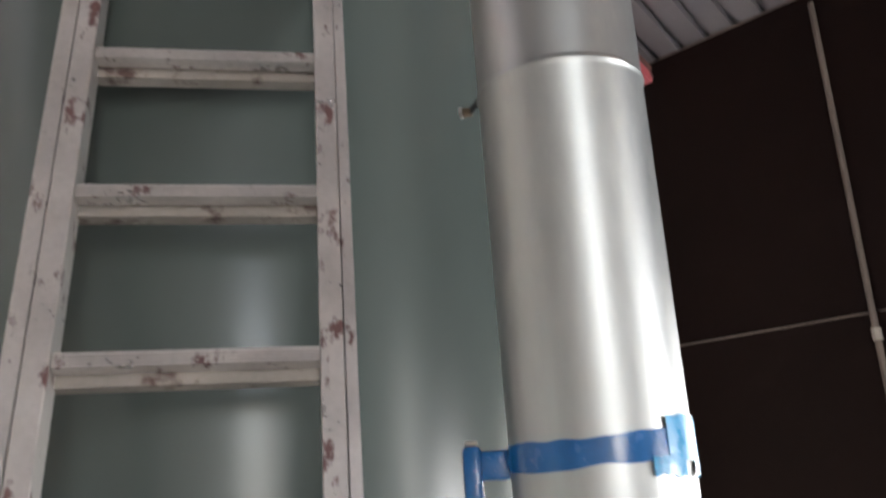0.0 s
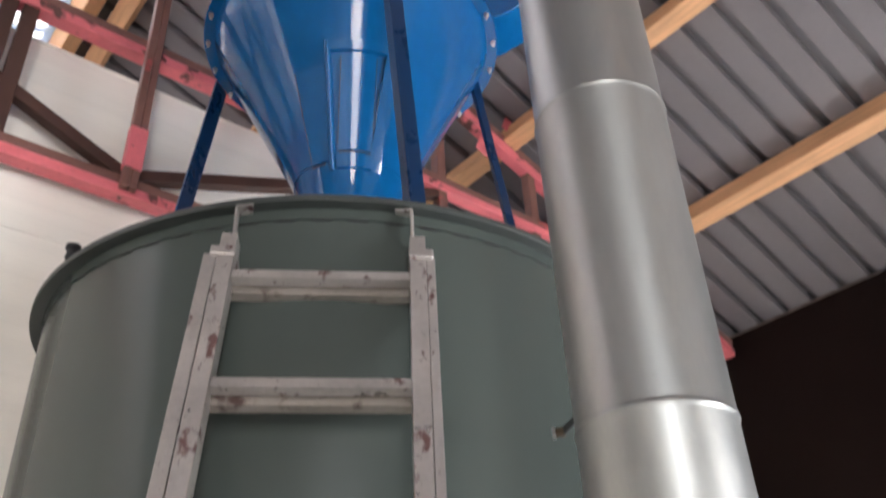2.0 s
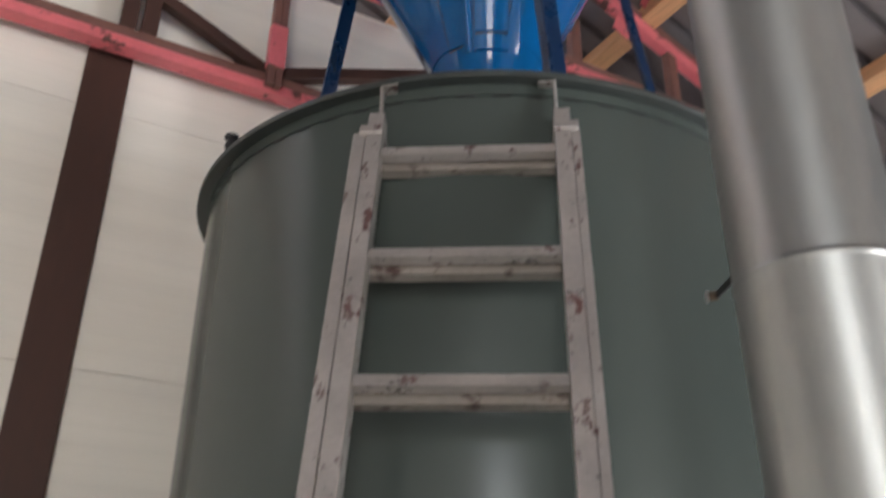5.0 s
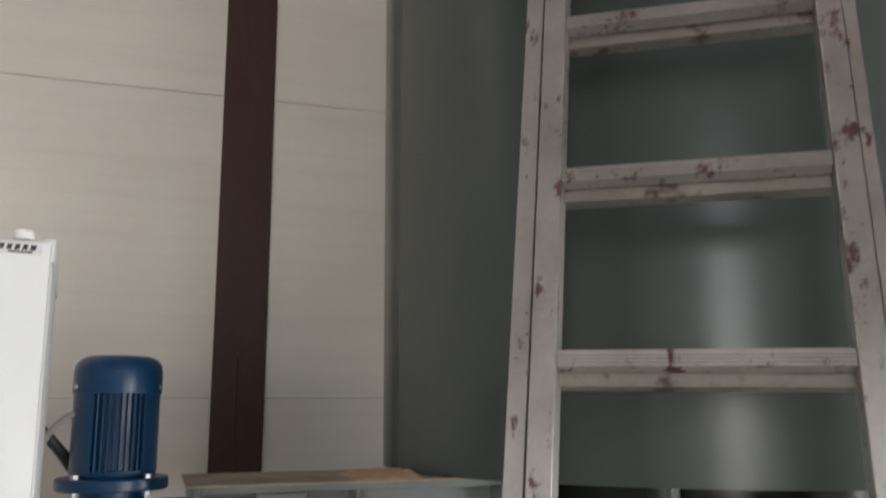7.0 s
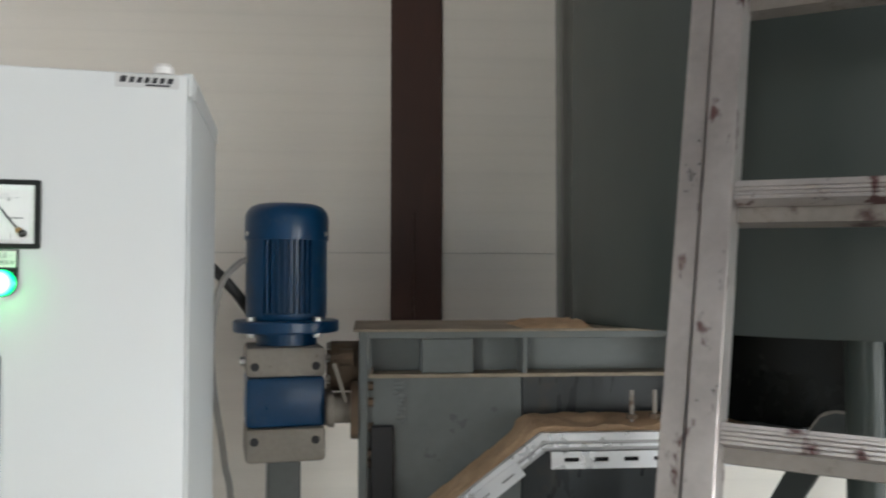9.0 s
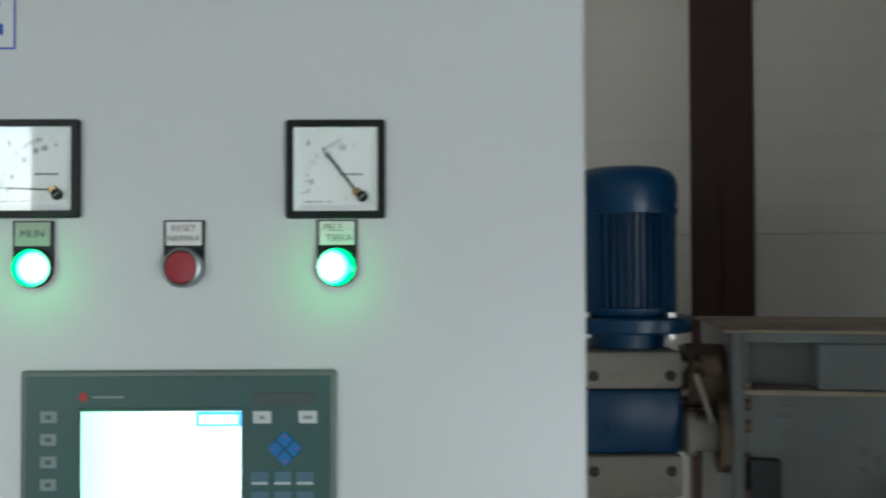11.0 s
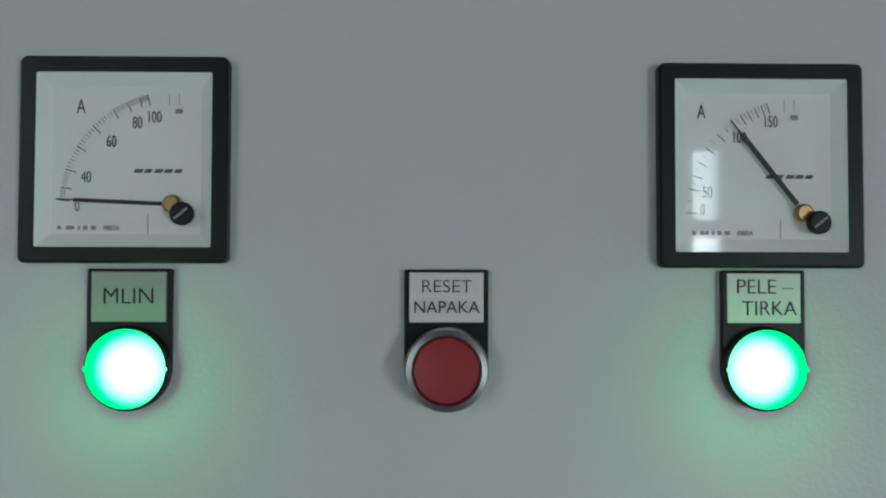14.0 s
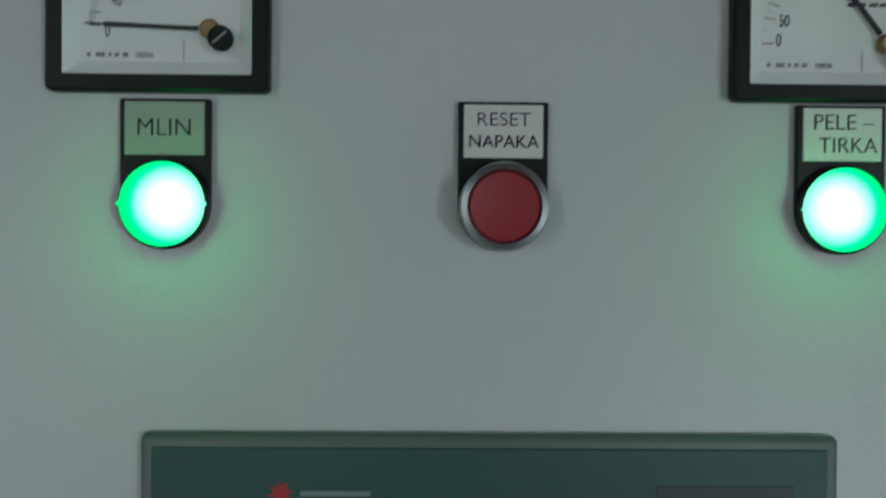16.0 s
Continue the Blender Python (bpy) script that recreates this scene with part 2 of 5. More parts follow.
M_LEG = mat("dull_green_leg_paint", (0.050, 0.062, 0.055), 0.38, 0, 0.15, 4, 40, 0.0003, spec=0.25)
M_RIM = mat("dark_tank_rim_paint", (0.045, 0.052, 0.05), 0.45, 0, 0.15, 4, 60, 0.0005)
M_GALV = mat("galvanised_sheet", (0.35, 0.358, 0.352), 0.42, 0.9, 0.12, 5, 60, 0.0001, (1, 1, 0.25), spot=(0.37, 0.37, 0.36), spot_at=0.48, spot_scale=70, spot_soft=0.3, spot_stretch=(1, 1, 0.4), rough_vary=0.05)
M_ALU = mat("dirty_ladder_aluminium", (0.50, 0.465, 0.445), 0.34, 0.65, 0.22, 7, 90, 0.0004, spot=(0.10, 0.042, 0.040), spot_at=0.580, spot_scale=30, spot_rough=0.6, spot_stretch=(1, 1, 0.5), spot_soft=0.07)
M_ALU_CLEAN = mat("bright_aluminium", (0.76, 0.77, 0.78), 0.30, 0.5, 0.08, 5, 40, 0.0, (1, 1, 1), rough_vary=0.08)
M_DARK_SHEET = mat("dark_glossy_sheet", (0.045, 0.05, 0.052), 0.28, 0.2, 0.2, 4, 60, 0.0004, (1, 1, 0.2), spot=(0.09, 0.075, 0.055), spot_at=0.6, spot_scale=9, spot_soft=0.2)
M_BLUE = mat("glossy_blue_enamel", (0.0005, 0.086, 0.258), 0.10, 0, 0.14, 2.5, 30, 0.0006, coat=0.0, rough_vary=0.04, spec=0.42)
M_NAVY = mat("dark_blue_steel_paint", (0.0012, 0.022, 0.072), 0.3, 0, 0.2, 4, 40, 0.0005, spot=(0.03, 0.045, 0.06), spot_at=0.62, spot_scale=8, spot_soft=0.2)
# rear rungs: grime, plus the shade they stand in, put into the colour
M_ALU_DIRTY_SHADE = mat("grimy_shaded_aluminium", (0.27, 0.24, 0.215), 0.5, 0.3, 0.25, 8, 90, 0.0004, spot=(0.08, 0.045, 0.04), spot_at=0.56, spot_scale=20, spot_soft=0.12)
M_BLUE_MOTOR = mat("dusty_blue_motor_paint", (0.003, 0.056, 0.15), 0.36, 0, 0.2, 9, 90, 0.0006, spot=(0.16, 0.15, 0.13), spot_at=0.6, spot_scale=11, spot_soft=0.3)
M_CAST = mat("dusty_cast_metal", (0.33, 0.30, 0.26), 0.6, 0.1, 0.22, 12, 110, 0.0012, spot=(0.16, 0.11, 0.08), spot_at=0.64, spot_scale=16)
M_GREY = mat("grey_machine_paint", (0.15, 0.165, 0.162), 0.36, 0.0, 0.16, 5, 60, 0.0002, spot=(0.20, 0.175, 0.14), spot_at=0.60, spot_scale=6, spot_soft=0.35)
M_DUSTY_EDGE = mat("dust_caked_edge", (0.34, 0.285, 0.215), 0.9, 0, 0.3, 14, 120, 0.0015, spot=(0.17, 0.155, 0.13), spot_at=0.55, spot_scale=8, spot_soft=0.25)
M_DARK = mat("black_oily_steel", (0.02, 0.02, 0.022), 0.45, 0.2, 0.3, 6, 60, 0.0006)
M_RUST = mat("rusty_cast_bearing", (0.15, 0.105, 0.070), 0.7, 0.2, 0.3, 20, 120, 0.0015)
M_DUST = mat("sawdust", (0.52, 0.355, 0.215), 0.95, 0, 0.25, 25, 260, 0.004)
M_CAB = mat("light_grey_powder_coat", (0.73, 0.75, 0.745), 0.36, 0, 0.02, 1.5, 560, 0.0006, rough_vary=0.04)
M_BLACK = mat("black_plastic", (0.009, 0.012, 0.011), 0.42, 0, 0.1, 20, 200, 0.0001, spec=0.28)
M_DIAL = mat("white_dial_card", (0.93, 0.93, 0.91), 0.6, 0, 0.02, 10, 80)
M_INK = mat("dark_print", (0.03, 0.03, 0.035), 0.6, 0, 0.05)
M_INK_SOFT = mat("faded_dial_print", (0.11, 0.11, 0.12), 0.6, 0, 0.05)
M_INK_GREY = mat("grey_print", (0.30, 0.30, 0.31), 0.6, 0, 0.05)
M_LABEL_AGED = mat("greyed_label_plastic", (0.40, 0.42, 0.38), 0.5, 0, 0.05, 30, 200)
M_LABEL = mat("white_label_plastic", (0.84, 0.82, 0.79), 0.5, 0, 0.03, 30, 200)
M_CHROME = mat("satin_metal_ring", (0.40, 0.41, 0.42), 0.36, 1.0, 0.05, 30, 200)
M_RED = mat("red_button_plastic", (0.36, 0.03, 0.04), 0.42, 0, 0.08, 40, 200)
M_BRASS = mat("brass_pivot", (0.45, 0.30, 0.15), 0.35, 1.0, 0.1, 40, 200)
M_HMI_RIM = mat("grey_green_panel_rim", (0.16, 0.20, 0.18), 0.45, 0, 0.06, 12, 150, 0.0001)
M_HMI = mat("dark_green_grey_panel", (0.055, 0.130, 0.115), 0.45, 0, 0.06, 12, 150, 0.0001)
M_KEY = mat("pale_key_foil", (0.62, 0.66, 0.66), 0.5, 0, 0.05, 30, 100)
M_KEY_BLUE = mat("blue_key_foil", (0.02, 0.19, 0.50), 0.45, 0, 0.08, 30, 100)
M_KEY_GREEN = mat("blue_grey_number_key", (0.10, 0.20, 0.26), 0.45, 0, 0.06, 30, 100)
M_LOGO_RED = mat("red_badge_print", (0.55, 0.05, 0.05), 0.5, 0, 0.03)
M_SIGN_BLUE = mat("blue_sign_print", (0.03, 0.09, 0.5), 0.5, 0, 0.03)
M_CABLE = mat("grey_cable_sheath", (0.30, 0.29, 0.27), 0.6, 0, 0.1, 30, 200)
M_CABLE_DARK = mat("black_cable_sheath", (0.03, 0.03, 0.03), 0.55, 0, 0.1, 30, 200)
M_ZINC = mat("zinc_bolt", (0.6, 0.6, 0.58), 0.35, 1.0, 0.1, 60, 200)
M_TAPE = mat("blue_adhesive_tape", (0.004, 0.08, 0.24), 0.22, 0, 0.15, 25, 120, 0.0012)
M_TAPE_THIN = mat("thin_blue_tape_end", (0.02, 0.22, 0.42), 0.3, 0, 0.15, 25, 120, 0.0008)
M_BATTEN = mat("dusty_brown_conduit", (0.13, 0.10, 0.085), 0.7, 0, 0.25, 6, 60, 0.0006)
M_WHITE_PLASTIC = mat("white_inner_bezel", (0.90, 0.91, 0.90), 0.4, 0, 0.03, 20, 100)


def fine_ribs(m, pitch, depth):
    """Adds the fine level ribbing of a coated panel face to its relief, and groove shade to its tone."""
    n, l = m.node_tree.nodes, m.node_tree.links
    b = n["Principled BSDF"]
    co, wv, rg = n.new("ShaderNodeTexCoord"), n.new("ShaderNodeTexWave"), n.new("ShaderNodeMapRange")
    wv.wave_type, wv.bands_direction = "BANDS", "Z"
    wv.inputs["Scale"].default_value = 0.314 / pitch
    wv.inputs["Distortion"].default_value = 0.0
    l.new(co.outputs["Object"], wv.inputs["Vector"])
    rg.inputs[1].default_value, rg.inputs[2].default_value = 0.0, 0.10
    rg.inputs[3].default_value, rg.inputs[4].default_value = 0.982, 1.0
    l.new(wv.outputs["Fac"], rg.inputs[0])
    # the grooves' shade is put in as a slightly darker base colour
    mx = n.new("ShaderNodeMix")
    mx.data_type, mx.blend_type = "RGBA", "MULTIPLY"
    mx.inputs[0].default_value = 1
    l.new(b.inputs["Base Color"].links[0].from_socket, mx.inputs[6])
    l.new(rg.outputs[0], mx.inputs[7])
    l.new(mx.outputs[2], b.inputs["Base Color"])
    bp = n.new("ShaderNodeBump")
    bp.inputs["Distance"].default_value = depth
    l.new(rg.outputs[0], bp.inputs["Height"])
    l.new(b.inputs["Normal"].links[0].from_socket, bp.inputs["Normal"])
    l.new(bp.outputs[0], b.inputs["Normal"])


fine_ribs(M_PANEL, 0.063, 0.0015)


def lamp_lens(dx):
    """Lit green lens: pale hot core, green towards its edge."""
    m = bpy.data.materials.new("lit_green_lens")
    m.use_nodes = True
    n, l = m.node_tree.nodes, m.node_tree.links
    co, ln, rp = n.new("ShaderNodeTexCoord"), n.new("ShaderNodeVectorMath"), n.new("ShaderNodeValToRGB")
    sc = n.new("ShaderNodeMapping")
    sc.inputs["Location"].default_value = (dx, 0, 0)
    sc.inputs["Scale"].default_value = (60, 0, 60)
    ln.operation = "LENGTH"
    l.new(co.outputs["Object"], sc.inputs[0])
    l.new(sc.outputs[0], ln.inputs[0])
    l.new(ln.outputs["Value"], rp.inputs[0])
    e = rp.color_ramp.elements
    e[0].position, e[0].color = 0.32, (1.0, 1.0, 1.0, 1)
    e[1].position, e[1].color = 0.88, (0.0, 0.74, 0.15, 1)
    for at_, tint in ((0.55, (0.50, 1.0, 0.74, 1)), (0.74, (0.09, 0.96, 0.36, 1))):
        e.new(at_).color = tint
    b = n["Principled BSDF"]
    b.inputs["Base Color"].default_value = (0.0, 0.4, 0.12, 1)
    b.inputs["Roughness"].default_value = 0.25
    l.new(rp.outputs[0], b.inputs["Emission Color"])
    b.inputs["Emission Strength"].default_value = 1.0
    return m


def lit_screen():
    """Backlit panel, tinted green towards its edge on one side, with faint darker fields."""
    m = glow("lit_screen", (0.80, 1.0, 0.90), 0.55)
    n, l = m.node_tree.nodes, m.node_tree.links
    co, sep, rp, mx = n.new("ShaderNodeTexCoord"), n.new("ShaderNodeSeparateXYZ"), n.new("ShaderNodeValToRGB"), n.new("ShaderNodeMix")
    l.new(co.outputs["Object"], sep.inputs[0])
    l.new(sep.outputs[0], rp.inputs[0])
    e = rp.color_ramp.elements
    e[0].position, e[0].color = 0.045, (0.30, 0.92, 0.55, 1)
    e[1].position, e[1].color = 0.120, (0.88, 1.0, 0.95, 1)
    br = n.new("ShaderNodeTexBrick")
    br.inputs["Scale"].default_value = 30.0
    br.inputs["Color1"].default_value, br.inputs["Color2"].default_value, br.inputs["Mortar"].default_value = (1, 1, 1, 1), (0.90, 0.95, 0.93, 1), (1, 1, 1, 1)
    br.inputs["Mortar Size"].default_value = 0.06
    swap = n.new("ShaderNodeCombineXYZ")
    l.new(sep.outputs[0], swap.inputs[0])
    l.new(sep.outputs[2], swap.inputs[1])
    l.new(swap.outputs[0], br.inputs["Vector"])
    mx.data_type, mx.blend_type = "RGBA", "MULTIPLY"
    mx.inputs[0].default_value = 1
    l.new(rp.outputs[0], mx.inputs[6])
    l.new(br.outputs["Color"], mx.inputs[7])
    l.new(mx.outputs[2], n["Principled BSDF"].inputs["Emission Color"])
    return m


M_SCREEN = lit_screen()
M_SCREEN_BAR = glow("lit_screen_blue_bar", (0.05, 0.35, 1.0), 0.8)


def clear_glass():
    m = bpy.data.materials.new("clear_glass")
    m.use_nodes = True
    nt = m.node_tree
    out = nt.nodes["Material Output"]
    tr, gl, mx, fr = (nt.nodes.new(k) for k in ("ShaderNodeBsdfTransparent", "ShaderNodeBsdfGlossy", "ShaderNodeMixShader", "ShaderNodeFresnel"))
    gl.inputs["Roughness"].default_value = 0.03
    fr.inputs["IOR"].default_value = 1.5
    nt.links.new(fr.outputs[0], mx.inputs[0])
    nt.links.new(tr.outputs[0], mx.inputs[1])
    nt.links.new(gl.outputs[0], mx.inputs[2])
    nt.links.new(mx.outputs[0], out.inputs[0])
    return m


def skylight_sheet():
    m = bpy.data.materials.new("translucent_sheet")
    m.use_nodes = True
    nt = m.node_tree
    out = nt.nodes["Material Output"]
    tr, di, mx = (nt.nodes.new(k) for k in ("ShaderNodeBsdfTranslucent", "ShaderNodeBsdfDiffuse", "ShaderNodeMixShader"))
    tr.inputs[0].default_value = (0.37, 0.355, 0.335, 1)
    di.inputs[0].default_value = (0.8, 0.8, 0.8, 1)
    mx.inputs[0].default_value = 0.25
    nt.links.new(tr.outputs[0], mx.inputs[1])
    nt.links.new(di.outputs[0], mx.inputs[2])
    nt.links.new(mx.outputs[0], out.inputs[0])
    return m


M_GLASS = clear_glass()
M_SKYLIGHT = skylight_sheet()

# ---- the hall ----
U0, U1, W0, W1 = -4.9, SIDE_U, -8.0, 6.0
EAVE = roof_z(U1)


def floor_and_walls():
    bm = box(bmesh.new(), (U0 - 0.3, W0 - 0.3, -0.2), (U1 + 0.3, W1 + 0.3, 0))
    ob = part("floor", bm, M_FLOOR)
    ob.matrix_world = HALL
    tagged(ob, "grey concrete hall floor with spilled sawdust", "floor", kind="structure")
    # brown side wall with its lapped sheets
    side = thing("wall_side", HALL, "dark brown sheet side wall under the eaves", "wall", kind="structure")
    for z, top in ((0.0, H - 0.96), (H - 0.96, H + 0.84), (H + 0.84, EAVE - 0.01)):
        for w, w2 in ((W0, -4.4), (-4.4, 0.57), (0.57, 3.5), (3.5, W1)):
            bm = bmesh.new()
            if w < 0:                       # round the side gate and the opening added for the fill lamp
                hole = ((w, -7.2, z, top), (-4.7, w2, z, top), (-7.2, -4.7, max(z, 1.6), top)) if w == W0 else ((w, -1.95, z, top), (0.15, w2, z, top), (-1.95, 0.15, max(z, 2.05), top))
                for wa, wb, za, zb in hole:
                    if zb > za + 0.01:
                        box(bm, (U1, wa + 0.002, za), (U1 + 0.12, wb - 0.002, zb - 0.004), 0.002)
            else:
                box(bm, (U1, w + 0.002, z), (U1 + 0.12, w2 - 0.002, top - 0.004), 0.004)
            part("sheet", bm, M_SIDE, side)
            box(bm := bmesh.new(), (U1 - 0.012, max(w, 0.2) + 0.03, top - 0.016), (U1 - 0.001, w2 - 0.03, top - 0.004), 0.002)
            if w2 > -2:
                part("lap_strip", bm, M_BATTEN, side, "dull brown lap strip")
    for w in (-4.4, 0.57, 3.5):
        bm = bmesh.new()
        rod(bm, (U1 - 0.03, w, 0.3), (U1 - 0.03, w, EAVE - 0.1), 0.018, 8)
        pipe_ = part("conduit", bm, M_BATTEN, side, "dusty pale conduit")
        if w == 0.57:
            rod(bm := bmesh.new(), (U1 - 0.03, w, 2.29), (U1 - 0.03, w, 2.36), 0.026, 10)
            part("sleeve", bm, M_CAST, pipe_, "grey plaster-smeared sleeve")
    for wa, wb in ((-4.6, -2.05), (0.25, W1)):
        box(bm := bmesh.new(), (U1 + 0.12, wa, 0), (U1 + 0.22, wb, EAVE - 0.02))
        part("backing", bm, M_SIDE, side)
    ob = part("wall_left", box(bmesh.new(), (U0 - 0.25, W0, 0), (U0, W1, roof_z(U0) - 0.02)), M_PLASTER)
    ob.matrix_world = HALL
    tagged(ob, "plain grey plastered hall wall", "wall", kind="structure")
    # gable walls under the roof; the one behind the camera has a tall gate and a narrow door
    for name, w, holes, label in (("wall_far", W1 + 0.25, (), "plain grey plastered hall wall"), ("wall_gate", W0, ((-4.0, -2.3, 3.95), (4.28, 4.64, 2.95)), "plain grey hall wall with an open gate and a door")):
        bm = bmesh.new()
        u = U0
        for a, b, h in (*holes, (U1, U1, 0)):
            for ua, ub, base in ((u, a, 0.0), (a, b, h)):
                if ub > ua:
                    peak = [(RIDGE_U, roof_z(RIDGE_U) - 0.02)] if ua < RIDGE_U < ub else []
                    prism(bm, [(ua, base), (ub, base), (ub, roof_z(ub) - 0.02), *peak, (ua, roof_z(ua) - 0.02)], 0.25, on_front(0, w, 0))
            u = b
        for k, (a, b, h) in enumerate(holes):
            for z0, z1 in (((3.10, 3.22),), ((1.03, 1.17), (2.03, 2.20)))[k]:
                box(bm, (a, w - 0.2, z0), (b, w - 0.05, z1))
        ob = part(name, bm, M_PLASTER)
        ob.matrix_world = HALL
        tagged(ob, label, "wall", kind="structure")


def panel_wall():
    """White sandwich panels, laid flat in rows, in front of which the columns stand."""
    wall = thing("wall_back", HALL, "cream white sandwich panel partition wall", "wall", kind="structure")
    top = H + 2.94
    rows = [0.0, H + 0.011 - 1.008, H + 0.011, H + 1.019, H + 2.027, top]
    us = [U0 + 0.02, -2.0, 0.772, 4.85, U1]
    for z0, z1 in zip(rows, rows[1:]):
        for a, b in zip(us, us[1:]):
            z1 = min(z1, roof_z(b) - 0.03)
            bm = box(bmesh.new(), (a + 0.002, WALL_W, z0 + 0.0009), (b - 0.002, WALL_W + 0.08, z1 - 0.0009), 0.0011)
            part("panel", bm, M_PANEL, wall)
    box(bm := bmesh.new(), (U0, WALL_W + 0.01, 0), (U1, WALL_W + 0.07, roof_z(U0) - 0.1))
    part("panel_core", bm, M_PLASTER, wall)
    box(bm := bmesh.new(), (-2.0, WALL_W - 0.006, top), (4.85, WALL_W + 0.09, top + 0.012), 0.003)
    part("capping", bm, M_PANEL, wall)


def column(u, name="steel_column"):
    col = thing(name, hall(u, WALL_W), "dark brown primed steel I-beam column against the panel wall", "column", "columns along the panel wall", "structure")
    w, t = 0.165, 0.010
    zt = H + 2.30
    for nm, lo, hi in (("flange", (-w / 2, -0.016, 0), (w / 2, -0.006, zt)), ("web", (-0.004, -0.006, 0), (0.004, -0.002, zt)), ("base_plate", (-0.13, -0.14, 0), (0.13, -0.004, 0.02))):
        part(nm, box(bmesh.new(), lo, hi, 0.002), M_BROWN_STEEL, col)
    rod(bm := bmesh.new(), (-0.008, -0.019, 0.02), (-0.008, -0.019, H + 0.14), 0.004)
    part("weld_line", bm, M_BROWN_STEEL, col)


def roof():
    """Ribbed sheet: flat pans with narrow channels between, running down the slope."""
    pitch = 0.203
    grey, white = "grey ribbed metal roof sheeting", "white translucent ribbed rooflight sheeting"

    def sheet(name, ua, ub, wa, wb, material, label, chan=0.060, rise=0.056):
        prof, w = [], wa
        while w < wb - 0.01:
            prof += [(w, 0.0), (w + pitch - chan, 0.0), (w + pitch - chan + 0.006, rise), (w + pitch - 0.006, rise)]
            w += pitch
        vs = [(u, ww, roof_z(u) + h) for u in (ua, ub) for ww, h in prof + [(w, 0.0)]]
        n = len(prof) + 1
        me = bpy.data.meshes.new(name)
        me.from_pydata(vs, [], [(i, i + 1, n + i + 1, n + i) for i in range(n - 1)])
        me.materials.append(material)
        ob = new(name, me)
        ob.matrix_world = HALL
        tagged(ob, label, "ceiling", kind="structure")

    w0 = 0.290 - 42 * pitch                   # a rib lies on this line
    split = 2.472 - 6 * pitch                 # rooflight beyond this line, plain sheet before it
    sheet("roof_sheet", RIDGE_U, U1 + 0.25, w0, W1 + 0.25, M_ROOF, grey)
    sheet("roof_left_sheet", U0 - 0.3, RIDGE_U, split - 47 * pitch, split, M_ROOF, grey)
    sheet("roof_skylight", U0 - 0.3, RIDGE_U, split, W1 + 0.25, M_SKYLIGHT, white, 0.036, 0.024)
    for lo, hi, turn in (((0, W0, -0.004), (0.24, W1, 0), math.atan(ROOF_S)), ((-0.24, W0, -0.004), (0, W1, 0), -math.atan(ROOF_S))):
        ob = part("roof_ridge_cap", box(bmesh.new(), lo, hi, 0, Matrix.Translation((RIDGE_U, 0, roof_z(RIDGE_U) + 0.055)) @ Matrix.Rotation(turn, 4, "Y")), M_ROOF)
        ob.matrix_world = HALL
        tagged(ob, "grey folded metal ridge capping", "ceiling", kind="structure")


def purlins():
    wide, deep = 0.11, 0.16
    for u in (1.280, 1.561, 2.602, 3.668, 4.743):
        z = roof_z(u) - 0.004
        p = thing("roof_purlin", hall(u, W0 + 0.05, z), "raw spruce timber purlin under the roof sheeting", "roof beam", "roof purlins", "structure")
        ang = math.atan(ROOF_S) * (1 if u > RIDGE_U else -1)
        m = Matrix.Rotation(ang, 4, "Y")
        bm = box(bmesh.new(), (-wide / 2, 0, -deep), (wide / 2, W1 - W0 - 0.1, 0), 0.006, m)
        part("beam", bm, M_WOOD, p)


